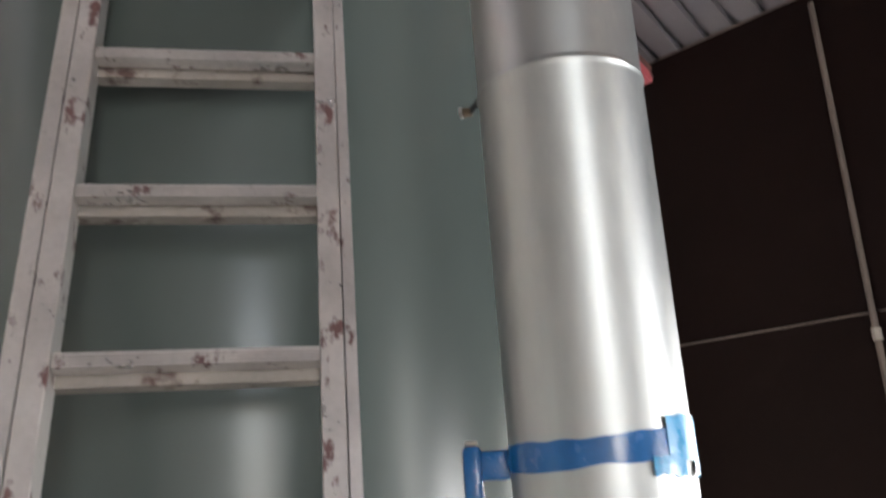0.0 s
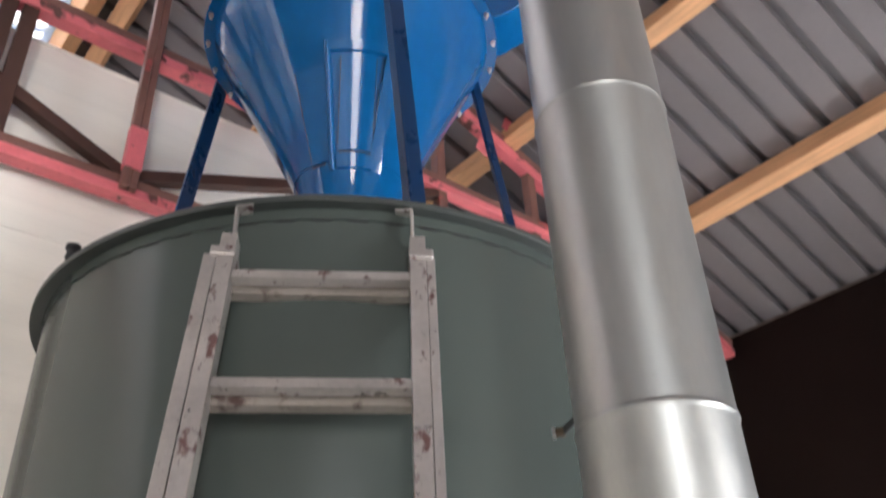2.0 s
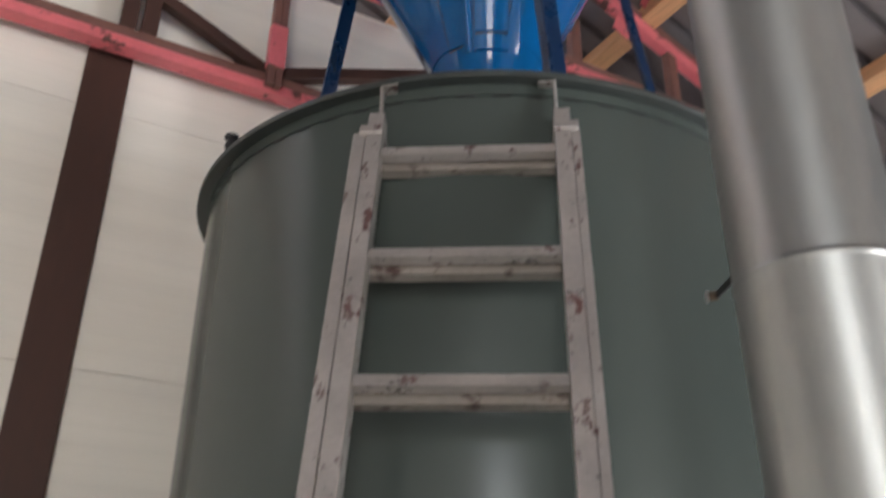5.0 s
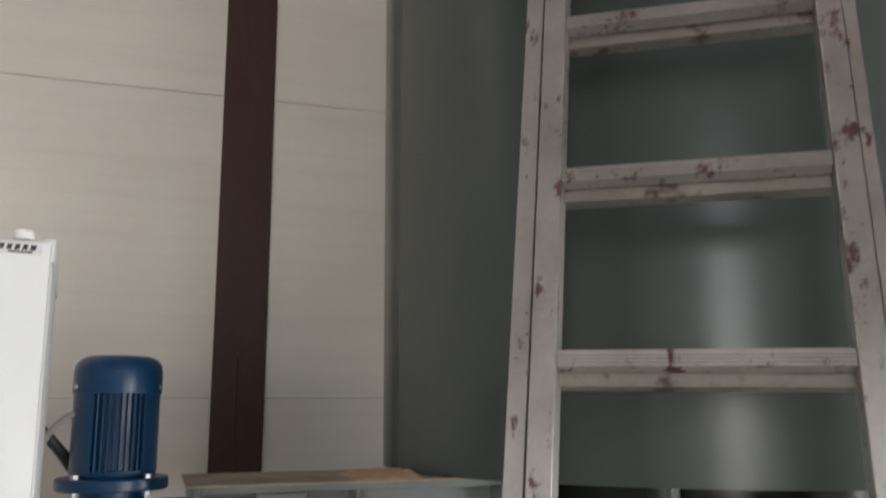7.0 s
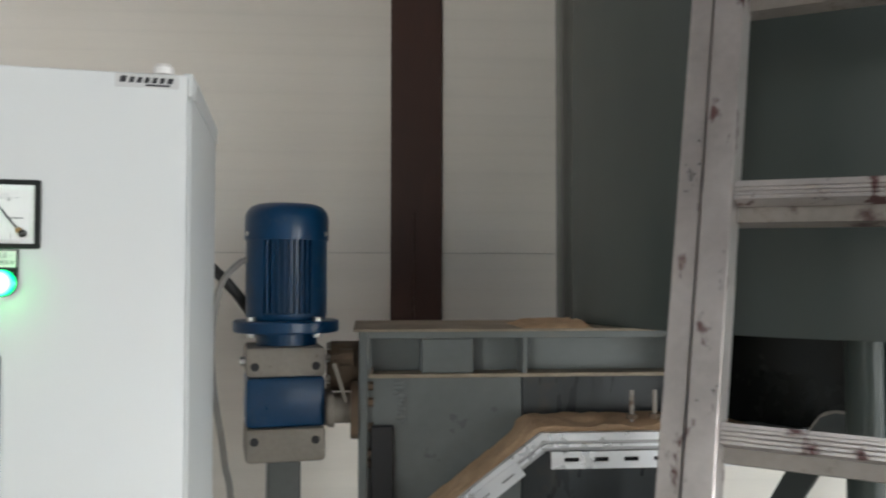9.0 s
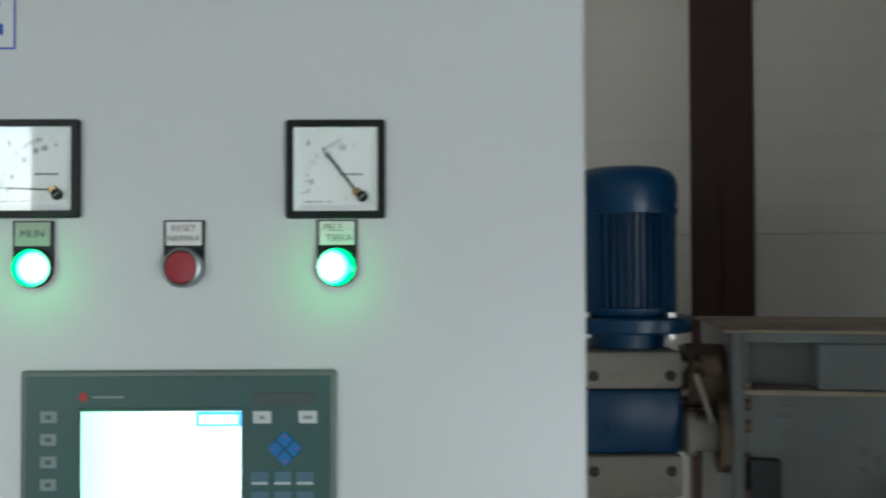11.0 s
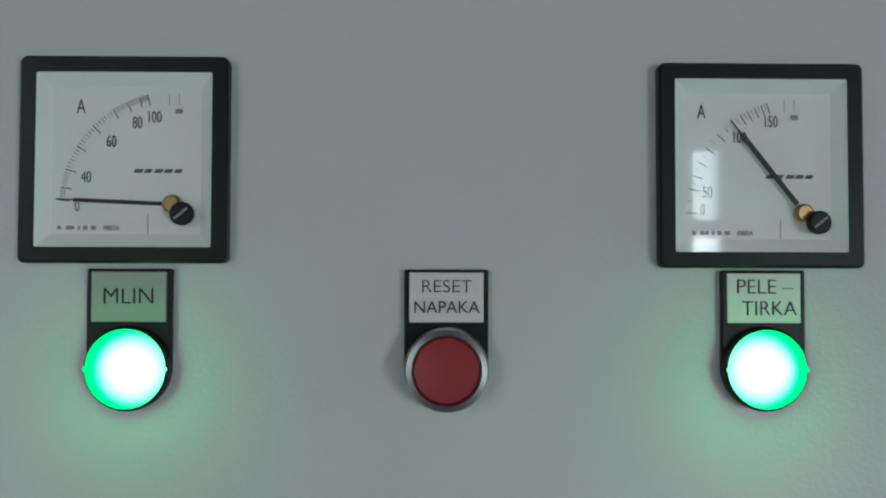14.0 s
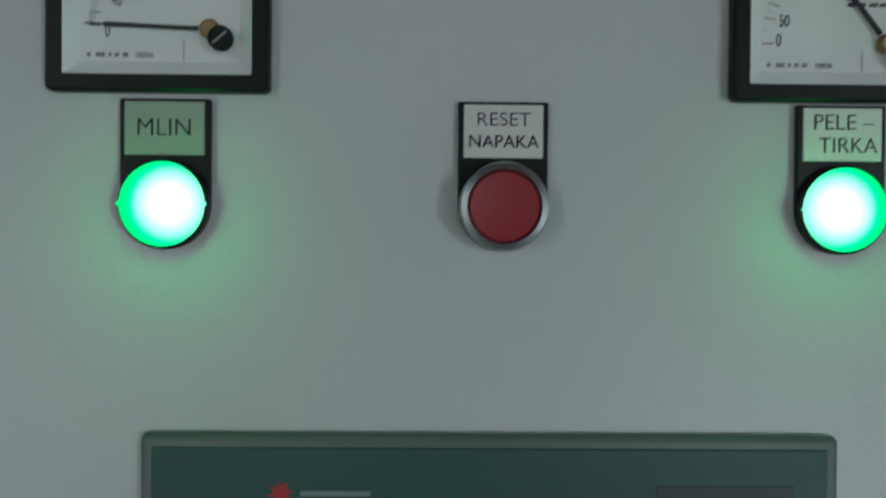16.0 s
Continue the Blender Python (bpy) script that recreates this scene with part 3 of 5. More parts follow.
def truss():
    """Steel lattice of chords, posts and braces standing over the columns."""
    tr = thing("roof_truss", hall(0, WALL_W - 0.10, H), "brown and red painted steel lattice roof truss", "truss", kind="structure")
    t = 0.07

    def chord(name, a, b, h):
        """Upper half of worn brown paint, lower half a red primed tube."""
        q = h * 0.26
        bar(bm := bmesh.new(), (a[0], 0, a[1] + q), (b[0], 0, b[1] + q), rect(t, h * 0.48), (0, 0, 1), 0.003)
        ob = part(name, bm, M_TRUSS, tr)
        bar(bm := bmesh.new(), (a[0], -0.002, a[1] - q), (b[0], -0.002, b[1] - q), rect(t + 0.004, h * 0.52), (0, 0, 1), 0.003)
        part("lower_tube", bm, M_RED_STEEL, ob, "red primed tube")

    chord("bottom_chord", (-4.1, 2.29), (U1 - 0.62, 2.29), 0.09)
    chord("middle_chord", (-2.2, 3.04), (4.55, 3.04), 0.095)
    chord("top_chord", (-0.1, 3.77), (3.0, 3.77), 0.11)
    chord("rafter", (-4.0, 2.17), (1.40, 4.44), 0.13)
    chord("rafter", (1.42, 4.44), (5.66, 2.74), 0.13)
    for u in (-0.5, 0.80, 0.88, 1.38, 3.05, 3.78):
        z1 = 3.6 if u < 0 else 4.3 if u < 3 else (3.75 if u < 3.5 else 3.45)
        if u == 1.38:                       # a pair of angles on the near face of the chords
            for du, dy in ((-0.017, 0.0), (0.017, 0.006)):
                bar(bm := bmesh.new(), (u + du, -0.060 + dy, 2.26), (u + du, -0.060 + dy, z1), rect(0.031, 0.04), (0, 1, 0), 0.003)
                part("post", bm, M_TRUSS, tr)
            continue
        bar(bm := bmesh.new(), (u, 0.002, 2.32), (u, 0.002, z1), rect(0.06, 0.06), (0, 1, 0), 0.003)
        part("post", bm, M_BROWN_STEEL if u < 1 else M_TRUSS, tr)
    box(bm := bmesh.new(), (1.344, -0.083, 2.35), (1.416, -0.036, 2.56), 0.003)
    part("painted_foot", bm, M_RED_STEEL, tr, "red primed foot of the post")
    for u, z, tilt in ((3.64, 3.72, -0.4), (3.40, 3.44, -0.4), (1.49, 4.31, 0.5)):
        box(bm := bmesh.new(), (-0.075, -0.048, -0.055), (0.075, -0.036, 0.055), 0.004, Matrix.Translation((u, 0, z)) @ Matrix.Rotation(-tilt, 4, "Y"))
        plate = part("cleat", bm, M_RED_STEEL, tr, "red primed purlin cleat")
        rod(bm := bmesh.new(), (u + 0.02, -0.060, z), (u + 0.02, -0.047, z), 0.010, 6)
        part("cleat_bolt", bm, M_ZINC, plate)
    for a, b in (((1.36, 2.36), (0.2, 2.86)), ((1.40, 2.36), (3.05, 2.98)), ((-0.5, 2.36), (0.2, 2.86)), ((4.6, 2.36), (3.4, 2.87))):
        bar(bm := bmesh.new(), (a[0], 0.004, a[1]), (b[0], 0.004, b[1]), rect(0.055, 0.055), (0, 1, 0), 0.003)
        part("brace", bm, M_BROWN_STEEL, tr)


floor_and_walls()
panel_wall()
for cu in (0.772, -2.0, 4.85):
    column(cu)
roof()
purlins()
truss()


# ---- silo tank ----
TANK = (1.972, 0.533)
TR, TZ0, TZ1 = 0.821, H - 0.158, H + 1.318


def polar(r, a, z):
    return Vector((r * math.cos(a), r * math.sin(a), z))


def silo_tank():
    tank = thing("silo_tank", at(*TANK), "grey-green painted round steel silo tank on tubular legs", "tank")
    lathe(bm := bmesh.new(), [(0.0, TZ0 + 0.002), (TR - 0.02, TZ0 + 0.002), (TR, TZ0), (TR, TZ1 - 0.012), (TR - 0.004, TZ1 - 0.012), (TR - 0.004, TZ0 + 0.03), (0.0, TZ0 + 0.03)], 128, close=False)
    part("shell", bm, M_TANK, tank)
    lathe(bm := bmesh.new(), [(TR - 0.006, TZ1 - 0.012), (TR + 0.034, TZ1 - 0.012), (TR + 0.036, TZ1 - 0.010), (TR + 0.036, TZ1 + 0.002), (TR + 0.034, TZ1 + 0.004), (0.0, TZ1 + 0.004), (0.0, TZ1 - 0.010)], 128, close=False)
    part("lid", bm, M_RIM, tank, "dark grey lid with projecting rim")
    lathe(bm := bmesh.new(), [(TR + 0.0005, TZ1 - 0.040), (TR + 0.004, TZ1 - 0.040), (TR + 0.004, TZ1 - 0.0125), (TR + 0.0005, TZ1 - 0.0125)], 128, close=False)
    part("rim_band", bm, M_TANK, tank)
    for k in range(64):
        a = 2 * math.pi * k / 64
        m = Matrix.Rotation(a, 4, "Z")
        box(bm := bmesh.new(), (TR - 0.001, -0.022, TZ1 - 0.0445), (TR + 0.003, 0.022, TZ1 - 0.0405), 0.0008, m)
        part("seam_weld", bm, M_DARK, tank)
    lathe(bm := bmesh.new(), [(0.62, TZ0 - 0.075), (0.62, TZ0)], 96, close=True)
    part("bottom_drum", bm, M_UNDER_SHADE, tank, "dark glossy drum, its colour deepened for the shade under the tank")
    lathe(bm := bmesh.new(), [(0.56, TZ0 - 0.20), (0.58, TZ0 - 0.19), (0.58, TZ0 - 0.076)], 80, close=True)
    part("outlet_drum", bm, M_UNDER_SHADE, tank)
    for k in range(4):
        a = radians(217.6 + 90 * k)
        p = polar(0.70, a, 0)
        lathe(bm := bmesh.new(), [(0.075, 0.0), (0.075, 0.012), (0.028, 0.012), (0.028, TZ0 + 0.001)], 24, Matrix.Translation(p))
        leg = part("leg", bm, M_LEG, tank)
        bar(bm := bmesh.new(), polar(0.66, a, TZ0 - 0.17), polar(0.30, a, TZ0 - 0.17), rect(0.05, 0.034), (0, 0, 1), 0.002)
        part("cross_beam", bm, M_GREY, leg)
        x, y = p.x, p.y
        m = Matrix.Translation((x, y, 0)) @ Matrix.Rotation(a + 1.25 + math.pi, 4, "Z")
        prism(bm := bmesh.new(), [(0.027, TZ0 - 0.125), (0.05, TZ0 - 0.125), (0.075, TZ0 - 0.135), (0.098, TZ0 - 0.165), (0.215, TZ0 - 0.36), (0.165, TZ0 - 0.36), (0.075, TZ0 - 0.22), (0.027, TZ0 - 0.20)], 0.008, m @ FRONT)
        gusset = part("gusset", bm, M_RIM, leg, "dark curved bracing plate")
        cord(bm := bmesh.new(), [m @ Vector((q, -0.004, TZ0 - d)) for q, d in ((0.03, 0.124), (0.052, 0.124), (0.076, 0.134), (0.099, 0.165))], 0.003)
        part("weld_bead", bm, M_CAST, gusset)
    # clamp knob on the rim
    a = math.radians(178)
    lathe(bm := bmesh.new(), [(0.0, 0), (0.012, 0.0), (0.016, 0.01), (0.012, 0.03), (0.018, 0.034), (0.018, 0.044), (0.0, 0.046)], 16, Matrix.Translation(polar(TR + 0.024, a, TZ1 + 0.004)))
    part("rim_knob", bm, M_DARK, tank)


silo_tank()


# ---- cyclone on the tank ----
def cyclone():
    z0 = TZ1 + 0.004
    zf = H + 2.626
    cy = thing("cyclone_separator", at(*TANK, z0), "glossy blue enamelled dust cyclone standing on the tank lid", "cyclone")
    f = zf - z0
    off = Vector((0.026, -0.016, 0))          # the body stands a little off the tank's axis
    sh = Matrix.Translation(off)
    lathe(bm := bmesh.new(), [(0.52, f - 0.004), (0.19, f - 0.66), (0.155, f - 0.78), (0.15, f - 0.80), (0.14, f - 0.80), (0.18, f - 0.66), (0.5, f - 0.004)], 72, sh, close=False)
    part("cone", bm, M_BLUE, cy)
    lathe(bm := bmesh.new(), [(0.44, f - 0.008), (0.548, f - 0.008), (0.55, f - 0.006), (0.55, f + 0.008), (0.548, f + 0.010), (0.44, f + 0.010)], 72, sh @ Matrix.Diagonal((1.018, 1.018, 1, 1)), close=False)
    flange = part("flange", bm, M_BLUE, cy)
    for k in range(24):
        a = 2 * math.pi * (k + 0.4) / 24
        lathe(bm := bmesh.new(), [(0.0, -0.028), (0.006, -0.028), (0.006, -0.014), (0.0095, -0.014), (0.0095, -0.008), (0.0, -0.008)], 6, Matrix.Translation(off + polar(0.543, a, f)))
        part("bolt", bm, M_ZINC, flange)
    lathe(bm := bmesh.new(), [(0.508, f + 0.010), (0.508, f + 1.25), (0.0, f + 1.27), (0.0, f + 1.26), (0.498, f + 1.24), (0.498, f + 0.010)], 72, sh @ Matrix.Diagonal((1.018, 1.018, 1, 1)), close=False)
    part("barrel", bm, M_BLUE, cy)
    lathe(bm := bmesh.new(), [(0.15, 0.0), (0.15, f - 0.79)], 40, sh)
    lathe(bm, [(0.21, 0.0), (0.21, 0.015)], 40, sh)
    part("outlet_spout", bm, M_BLUE, cy)
    # hatch and cover plate bent to the cone
    def cone_r(z):
        return 0.19 + (z - (f - 0.66)) * 0.33 / 0.656

    def patch(name, a0, a1, za, zb, lift, owner, material=M_BLUE):
        tmp = bmesh.new()
        grid = {}
        for layer, up_ in ((0, -0.002), (1, lift)):
            for i in range(9):
                for j in range(5):
                    zz = za + (zb - za) * j / 4
                    wide = (cone_r(zb) / cone_r(zz)) ** 0.85
                    mid, span = radians((a0 + a1) / 2), radians(a1 - a0) * wide
                    grid[layer, i, j] = tmp.verts.new(off + polar(cone_r(zz) + up_, mid + span * (i / 8 - 0.5), zz))
        for layer in (0, 1):
            for i in range(8):
                for j in range(4):
                    tmp.faces.new([grid[layer, a, b] for a, b in ((i, j), (i + 1, j), (i + 1, j + 1), (i, j + 1))])
        rim = [(i, 0) for i in range(9)] + [(8, j) for j in range(1, 5)] + [(i, 4) for i in range(7, -1, -1)] + [(0, j) for j in range(3, 0, -1)]
        for p, q in zip(rim, rim[1:] + rim[:1]):
            tmp.faces.new((grid[0, p[0], p[1]], grid[0, q[0], q[1]], grid[1, q[0], q[1]], grid[1, p[0], p[1]]))
        bmesh.ops.recalc_face_normals(tmp, faces=tmp.faces[:])
        return part(name, tmp, material, owner)

    cover = patch("cover_plate", -167, -149, f - 0.67, f - 0.385, 0.010, cy)
    patch("seam", -168.2, -147.8, f - 0.675, f - 0.380, 0.0035, cover, M_DARK)
    hatch = patch("hatch", -145.5, -113.5, f - 0.70, f - 0.318, 0.008, cy)
    patch("seam", -139.6, -119.4, f - 0.649, f - 0.361, 0.0100, hatch, M_DARK)
    patch("hatch_panel", -139, -120, f - 0.645, f - 0.365, 0.0165, hatch)
    # left folded edge, shaped as a round rod so that it catches a highlight
    rod(bm := bmesh.new(), off + polar(cone_r(f - 0.70) + 0.012, radians(-151.5), f - 0.70), off + polar(cone_r(f - 0.312) + 0.012, radians(-146), f - 0.312), 0.011, 14)
    part("rounded_fold", bm, M_BLUE, hatch)
    patch("folded_edge", -114.8, -113, f - 0.70, f - 0.318, 0.020, hatch)
    patch("folded_edge", -145, -114, f - 0.348, f - 0.318, 0.022, hatch)
    patch("folded_edge", -145, -114, f - 0.70, f - 0.664, 0.022, hatch)
    box(bm := bmesh.new(), (0, 0, 0), (0.008, 0.008, 0.05), 0.002, Matrix.Translation(off + polar(cone_r(f - 0.55) + 0.02, radians(-148), f - 0.56)))
    part("latch", bm, M_ZINC, hatch)
    lathe(bm := bmesh.new(), [(0.19, f - 0.655), (0.1955, f - 0.655), (0.1925, f - 0.664), (0.185, f - 0.664)], 60, sh, close=False)
    part("collar", bm, M_BLUE, cy)
    # struts
    for a0, a1, r1, top, wide in ((114, 118.5, 0.70, f - 0.01, 1.3), (240, 245, 0.66, f + 0.045, 1.0), (-29, -30, 0.715, f - 0.01, 0.40)):
        a0, a1 = radians(a0), radians(a1)
        p0, p1 = polar(r1, a1, 0.0), polar(0.575 if top > f else 0.535, a0, top)
        bar(bm := bmesh.new(), p0, p1, [(x_ * wide, y_) for x_, y_ in ((-0.03, -0.004), (0.03, -0.004), (0.03, 0.05), (0.024, 0.05), (0.024, 0.003), (-0.03, 0.003))] if wide > 0.5 else rect(0.022, 0.030), (math.cos(a0), math.sin(a0), 0), 0.001)
        leg = part("strut", bm, M_NAVY, cy)
        box(bm := bmesh.new(), (r1 - 0.05, -0.05, 0.0), (r1 + 0.04, 0.05, 0.008), 0.002, Matrix.Rotation(a1, 4, "Z"))
        part("foot_plate", bm, M_NAVY, leg)
    # inlet hopper on the far side, its flange, and the galvanised duct above it
    a = math.radians(39.5)
    m = sh @ Matrix(((math.sin(a), 0, math.cos(a), 0), (-math.cos(a), 0, math.sin(a), 0), (0, 1, 0, f), (0, 0, 0, 1)))
    prism(bm := bmesh.new(), [(0.44, 0.25), (0.535, 0.392), (0.600, 0.521), (0.78, 0.53), (0.78, 0.20), (0.575, 0.066), (0.44, 0.04)], 0.22, m @ Matrix.Translation((0, 0, -0.10)), 0.003)
    duct = part("inlet_hopper", bm, M_BLUE, cy)
    prism(bm := bmesh.new(), [(0.40, 0.30), (0.530, 0.402), (0.588, 0.515), (0.598, 0.57), (0.618, 1.24), (0.40, 1.24)], 0.16, m @ Matrix.Translation((0, 0, 0.02)), 0.003)
    part("inlet_box", bm, M_NAVY, duct)
    box(bm := bmesh.new(), (0.590, 0.522, -0.13), (0.80, 0.560, 0.15), 0.004, m)
    part("duct_flange", bm, M_ZINC, duct)
    box(bm := bmesh.new(), (0.622, 0.560, -0.11), (0.80, 1.27, 0.13), 0.010, m)
    part("galvanised_duct", bm, M_GALV, duct, "galvanised sheet duct")


cyclone()


# ---- suction pipe ----
PIPE = (1.495, -0.693)


def suction_pipe():
    pr = 0.118
    pipe = thing("suction_pipe", at(*PIPE), "galvanised sheet metal suction pipe in socketed lengths", "pipe")
    joints = [0.0, H + 0.056, H + 0.643, H + 1.232, H + 3.1]
    for i, (a, b) in enumerate(zip(joints, joints[1:])):
        lathe(bm := bmesh.new(), [(pr, a + (0.002 if i else 0)), (pr, b - 0.014), (pr + 0.0012, b - 0.010), (pr + 0.0028, b - 0.006), (pr + 0.0014, b), (pr - 0.002, b), (pr - 0.002, a + 0.002)], 96, close=False)
        part("pipe_length", bm, M_GALV, pipe)
    # strap back to the tank wall, with its screw
    d = Vector((1.700 - PIPE[0], -0.405 - PIPE[1], 0))
    n = d.normalized()
    z = H + 0.768
    bar(bm := bmesh.new(), n * (pr - 0.01) + Vector((0, 0, z)), d + n * 0.01 + Vector((0, 0, z)), rect(0.004, 0.014))
    strap = part("strap", bm, M_DARK, pipe)
    side = Vector((-0.437, 0.9, 0))
    rod(bm := bmesh.new(), d - side * 0.004 + Vector((0, 0, z)), d + side * 0.014 + Vector((0, 0, z)), 0.009, 6)
    part("screw", bm, M_RUST, strap)
    rod(bm := bmesh.new(), d + side * 0.014 + Vector((0, 0, z)), d + side * 0.020 + Vector((0, 0, z)), 0.012, 6)
    part("screw_head", bm, M_ZINC, strap)
    # blue adhesive tape wound round the pipe and a clamp lug
    seg = 72
    tape = bmesh.new()
    rings = []
    for i in range(seg):
        a = 2 * math.pi * i / seg
        tilt = 0.006 * math.cos(a + 0.4)
        lo = H + 0.118 + tilt + 0.004 * noise.noise((3 * math.cos(a), 3 * math.sin(a), 1.7))
        hi = H + 0.152 + tilt + 0.005 * noise.noise((3 * math.cos(a), 3 * math.sin(a), 7.7))
        rings.append([tape.verts.new(polar(r_, a, z_)) for r_, z_ in ((pr + 0.0005, lo), (pr + 0.0022, lo), (pr + 0.0026, (lo + hi) / 2), (pr + 0.0022, hi), (pr + 0.0005, hi))])
    for r0, r1_ in zip(rings, rings[1:] + rings[:1]):
        for j in range(4):
            tape.faces.new((r0[j], r1_[j], r1_[j + 1], r0[j + 1]))
    part("tape_band", tape, M_TAPE, pipe, "blue adhesive tape")
    for a0, a1, za, zb, wavy in ((-112, -46, 0.113, 0.168, 0.004), (-124, -98, 0.098, 0.121, 0.006), (-86, -58, 0.094, 0.120, 0.005)):
        bm = bmesh.new()
        cols = []
        for i in range(13):
            a = radians(a0 + (a1 - a0) * i / 12)
            lo = H + za + wavy * noise.noise((9 * a, 0.3, za * 40))
            hi = H + zb + wavy * noise.noise((9 * a, 5.1, zb * 40))
            cols.append([bm.verts.new(polar(pr + d_, a, z_)) for d_, z_ in ((0.0008, lo), (0.0036, lo), (0.0040, (lo + hi) / 2), (0.0036, hi), (0.0008, hi))])
        for c0, c1 in zip(cols, cols[1:]):
            for j in range(4):
                bm.faces.new((c0[j], c1[j], c1[j + 1], c0[j + 1]))
        part("tape_end", bm, M_TAPE_THIN, pipe, "thin light blue tape end")
    side = Vector((-0.50, 0.866, 0))
    c = side * (pr + 0.028) + Vector((0, 0, H + 0.105))
    m = Matrix.Translation(c) @ Matrix.Rotation(math.atan2(side.y, side.x), 4, "Z")
    box(bm := bmesh.new(), (-0.03, -0.006, 0.0), (0.012, 0.006, 0.038), 0.004, m, 2)
    box(bm, (0.008, -0.012, -0.05), (0.034, 0.012, 0.046), 0.008, m, 2)
    part("taped_lug", bm, M_TAPE, pipe, "clamp lug wound in blue tape")
    box(bm := bmesh.new(), (0.012, -0.004, 0.046), (0.03, 0.004, 0.052), 0.002, m)
    part("lug_end", bm, M_CAST, pipe)
    return pipe


suction_pipe()


# ---- ladder ----
def ladder():
    foot_drop = 10.06
    step = Vector((-0.0516, -0.0456, -0.2712))
    r1 = Vector((1.244, 0.056, 1.116 + H))
    across = Vector((0.2625, -0.2552, 0)).normalized()
    width = 0.3665
    up = -step.normalized()
    across = (across - up * across.dot(up)).normalized()
    face = up.cross(across).normalized()
    org = r1 + step * foot_drop
    m = Matrix(((across.x, face.x, up.x, org.x), (across.y, face.y, up.y, org.y), (across.z, face.z, up.z, org.z), (0, 0, 0, 1)))
    lad = thing("extension_ladder", m, "paint-stained aluminium extension ladder hooked over the tank rim", "ladder")
    s = step.length
    length = foot_drop * s
    # x across, y towards the tank, z along the rails

    def rail(x, w, y0, y1, z1, flip):
        poly = [(0, y0), (w, y0), (w, y0 + 0.004), (0.004, y0 + 0.004), (0.004, y1 - 0.004), (w, y1 - 0.004), (w, y1), (0, y1)]
        poly = [(x - px if flip else x + px, py) for px, py in poly]
        return part("rail", prism(bmesh.new(), poly, z1, None, 0.0012), M_ALU, lad)

    for flip in (True, False):
        x = 0.0 if flip else width
        inner = rail(x, 0.034, -0.016, 0.034, length + 0.115, flip)
        outer = rail(-0.037 if flip else width + 0.035, 0.027 if flip else 0.018, -0.011, 0.045, length + 0.055, flip)
        a, b = (x - 0.05, x + 0.003) if flip else (x - 0.003, x + 0.05)
        box(bm := bmesh.new(), (a, -0.0215, length + 0.045), (b, 0.048, length + 0.072), 0.003)
        part("guide_bracket", bm, M_ALU, inner)
        # flat hook whose tab lies under the lid's rim
        q0, q1, q2, q3, sp = [(1.246, 0.071), (1.269, 0.039), (1.293, 0.072), (1.272, 0.102), (1.257, 0.080)] if flip else [(1.501, -0.165), (1.524, -0.192), (1.547, -0.168), (1.530, -0.142), (1.531, -0.188)]
        prism(bm := bmesh.new(), [q0, q1, q2, q3], 0.004, Matrix.Translation((0, 0, H + 1.300)), 0.0008)
        box(bm, (-0.0025, -0.010, H + 1.165), (0.0025, 0.010, H + 1.303), 0.0008, Matrix.Translation((sp[0], sp[1], 0)) @ Matrix.Rotation(2.25 if flip else 2.15, 4, "Z"))
        bm.transform(m.inverted())
        part("hook", bm, M_ALU, inner)
        fx = sorted((x, x + (-0.036 if flip else 0.036)))
        box(bm := bmesh.new(), (fx[0], -0.018, -0.012), (fx[1], 0.036, 0.03), 0.004)
        part("foot", bm, M_BLACK, inner)
    # rungs: grooved front ones, and those of the rear section just below and behind
    front = [(0.012, 0.014), (-0.010, 0.014), (-0.010, 0.010), (-0.013, 0.009), (-0.013, 0.006), (-0.0112, 0.005), (-0.013, 0.004), (-0.013, 0.001), (-0.0112, 0.0), (-0.013, -0.001), (-0.013, -0.004), (-0.0112, -0.005), (-0.013, -0.006), (-0.013, -0.009), (-0.010, -0.010), (0.012, -0.011)]
    rear = [(-0.012, -0.011), (0.012, -0.011), (0.012, 0.013), (-0.012, 0.013)]
    for k in range(int(foot_drop) + 1):
        z = length - k * s
        for xa, xb, y, dz, poly, paint in ((0.001, width - 0.001, 0.004, -0.001, front, M_ALU), (-0.0365, width + 0.0345, 0.034, -0.018, rear, M_ALU_DIRTY_SHADE)):
            bar(bm := bmesh.new(), (xa, y, z + dz), (xb, y, z + dz), [(-q, p) for p, q in poly], (0, 1, 0))
            part("rung", bm, paint, lad)


ladder()


# ---- control cabinet ----
CAB_R, CAB_L, CAB_T = 0.421, -0.385, 0.168


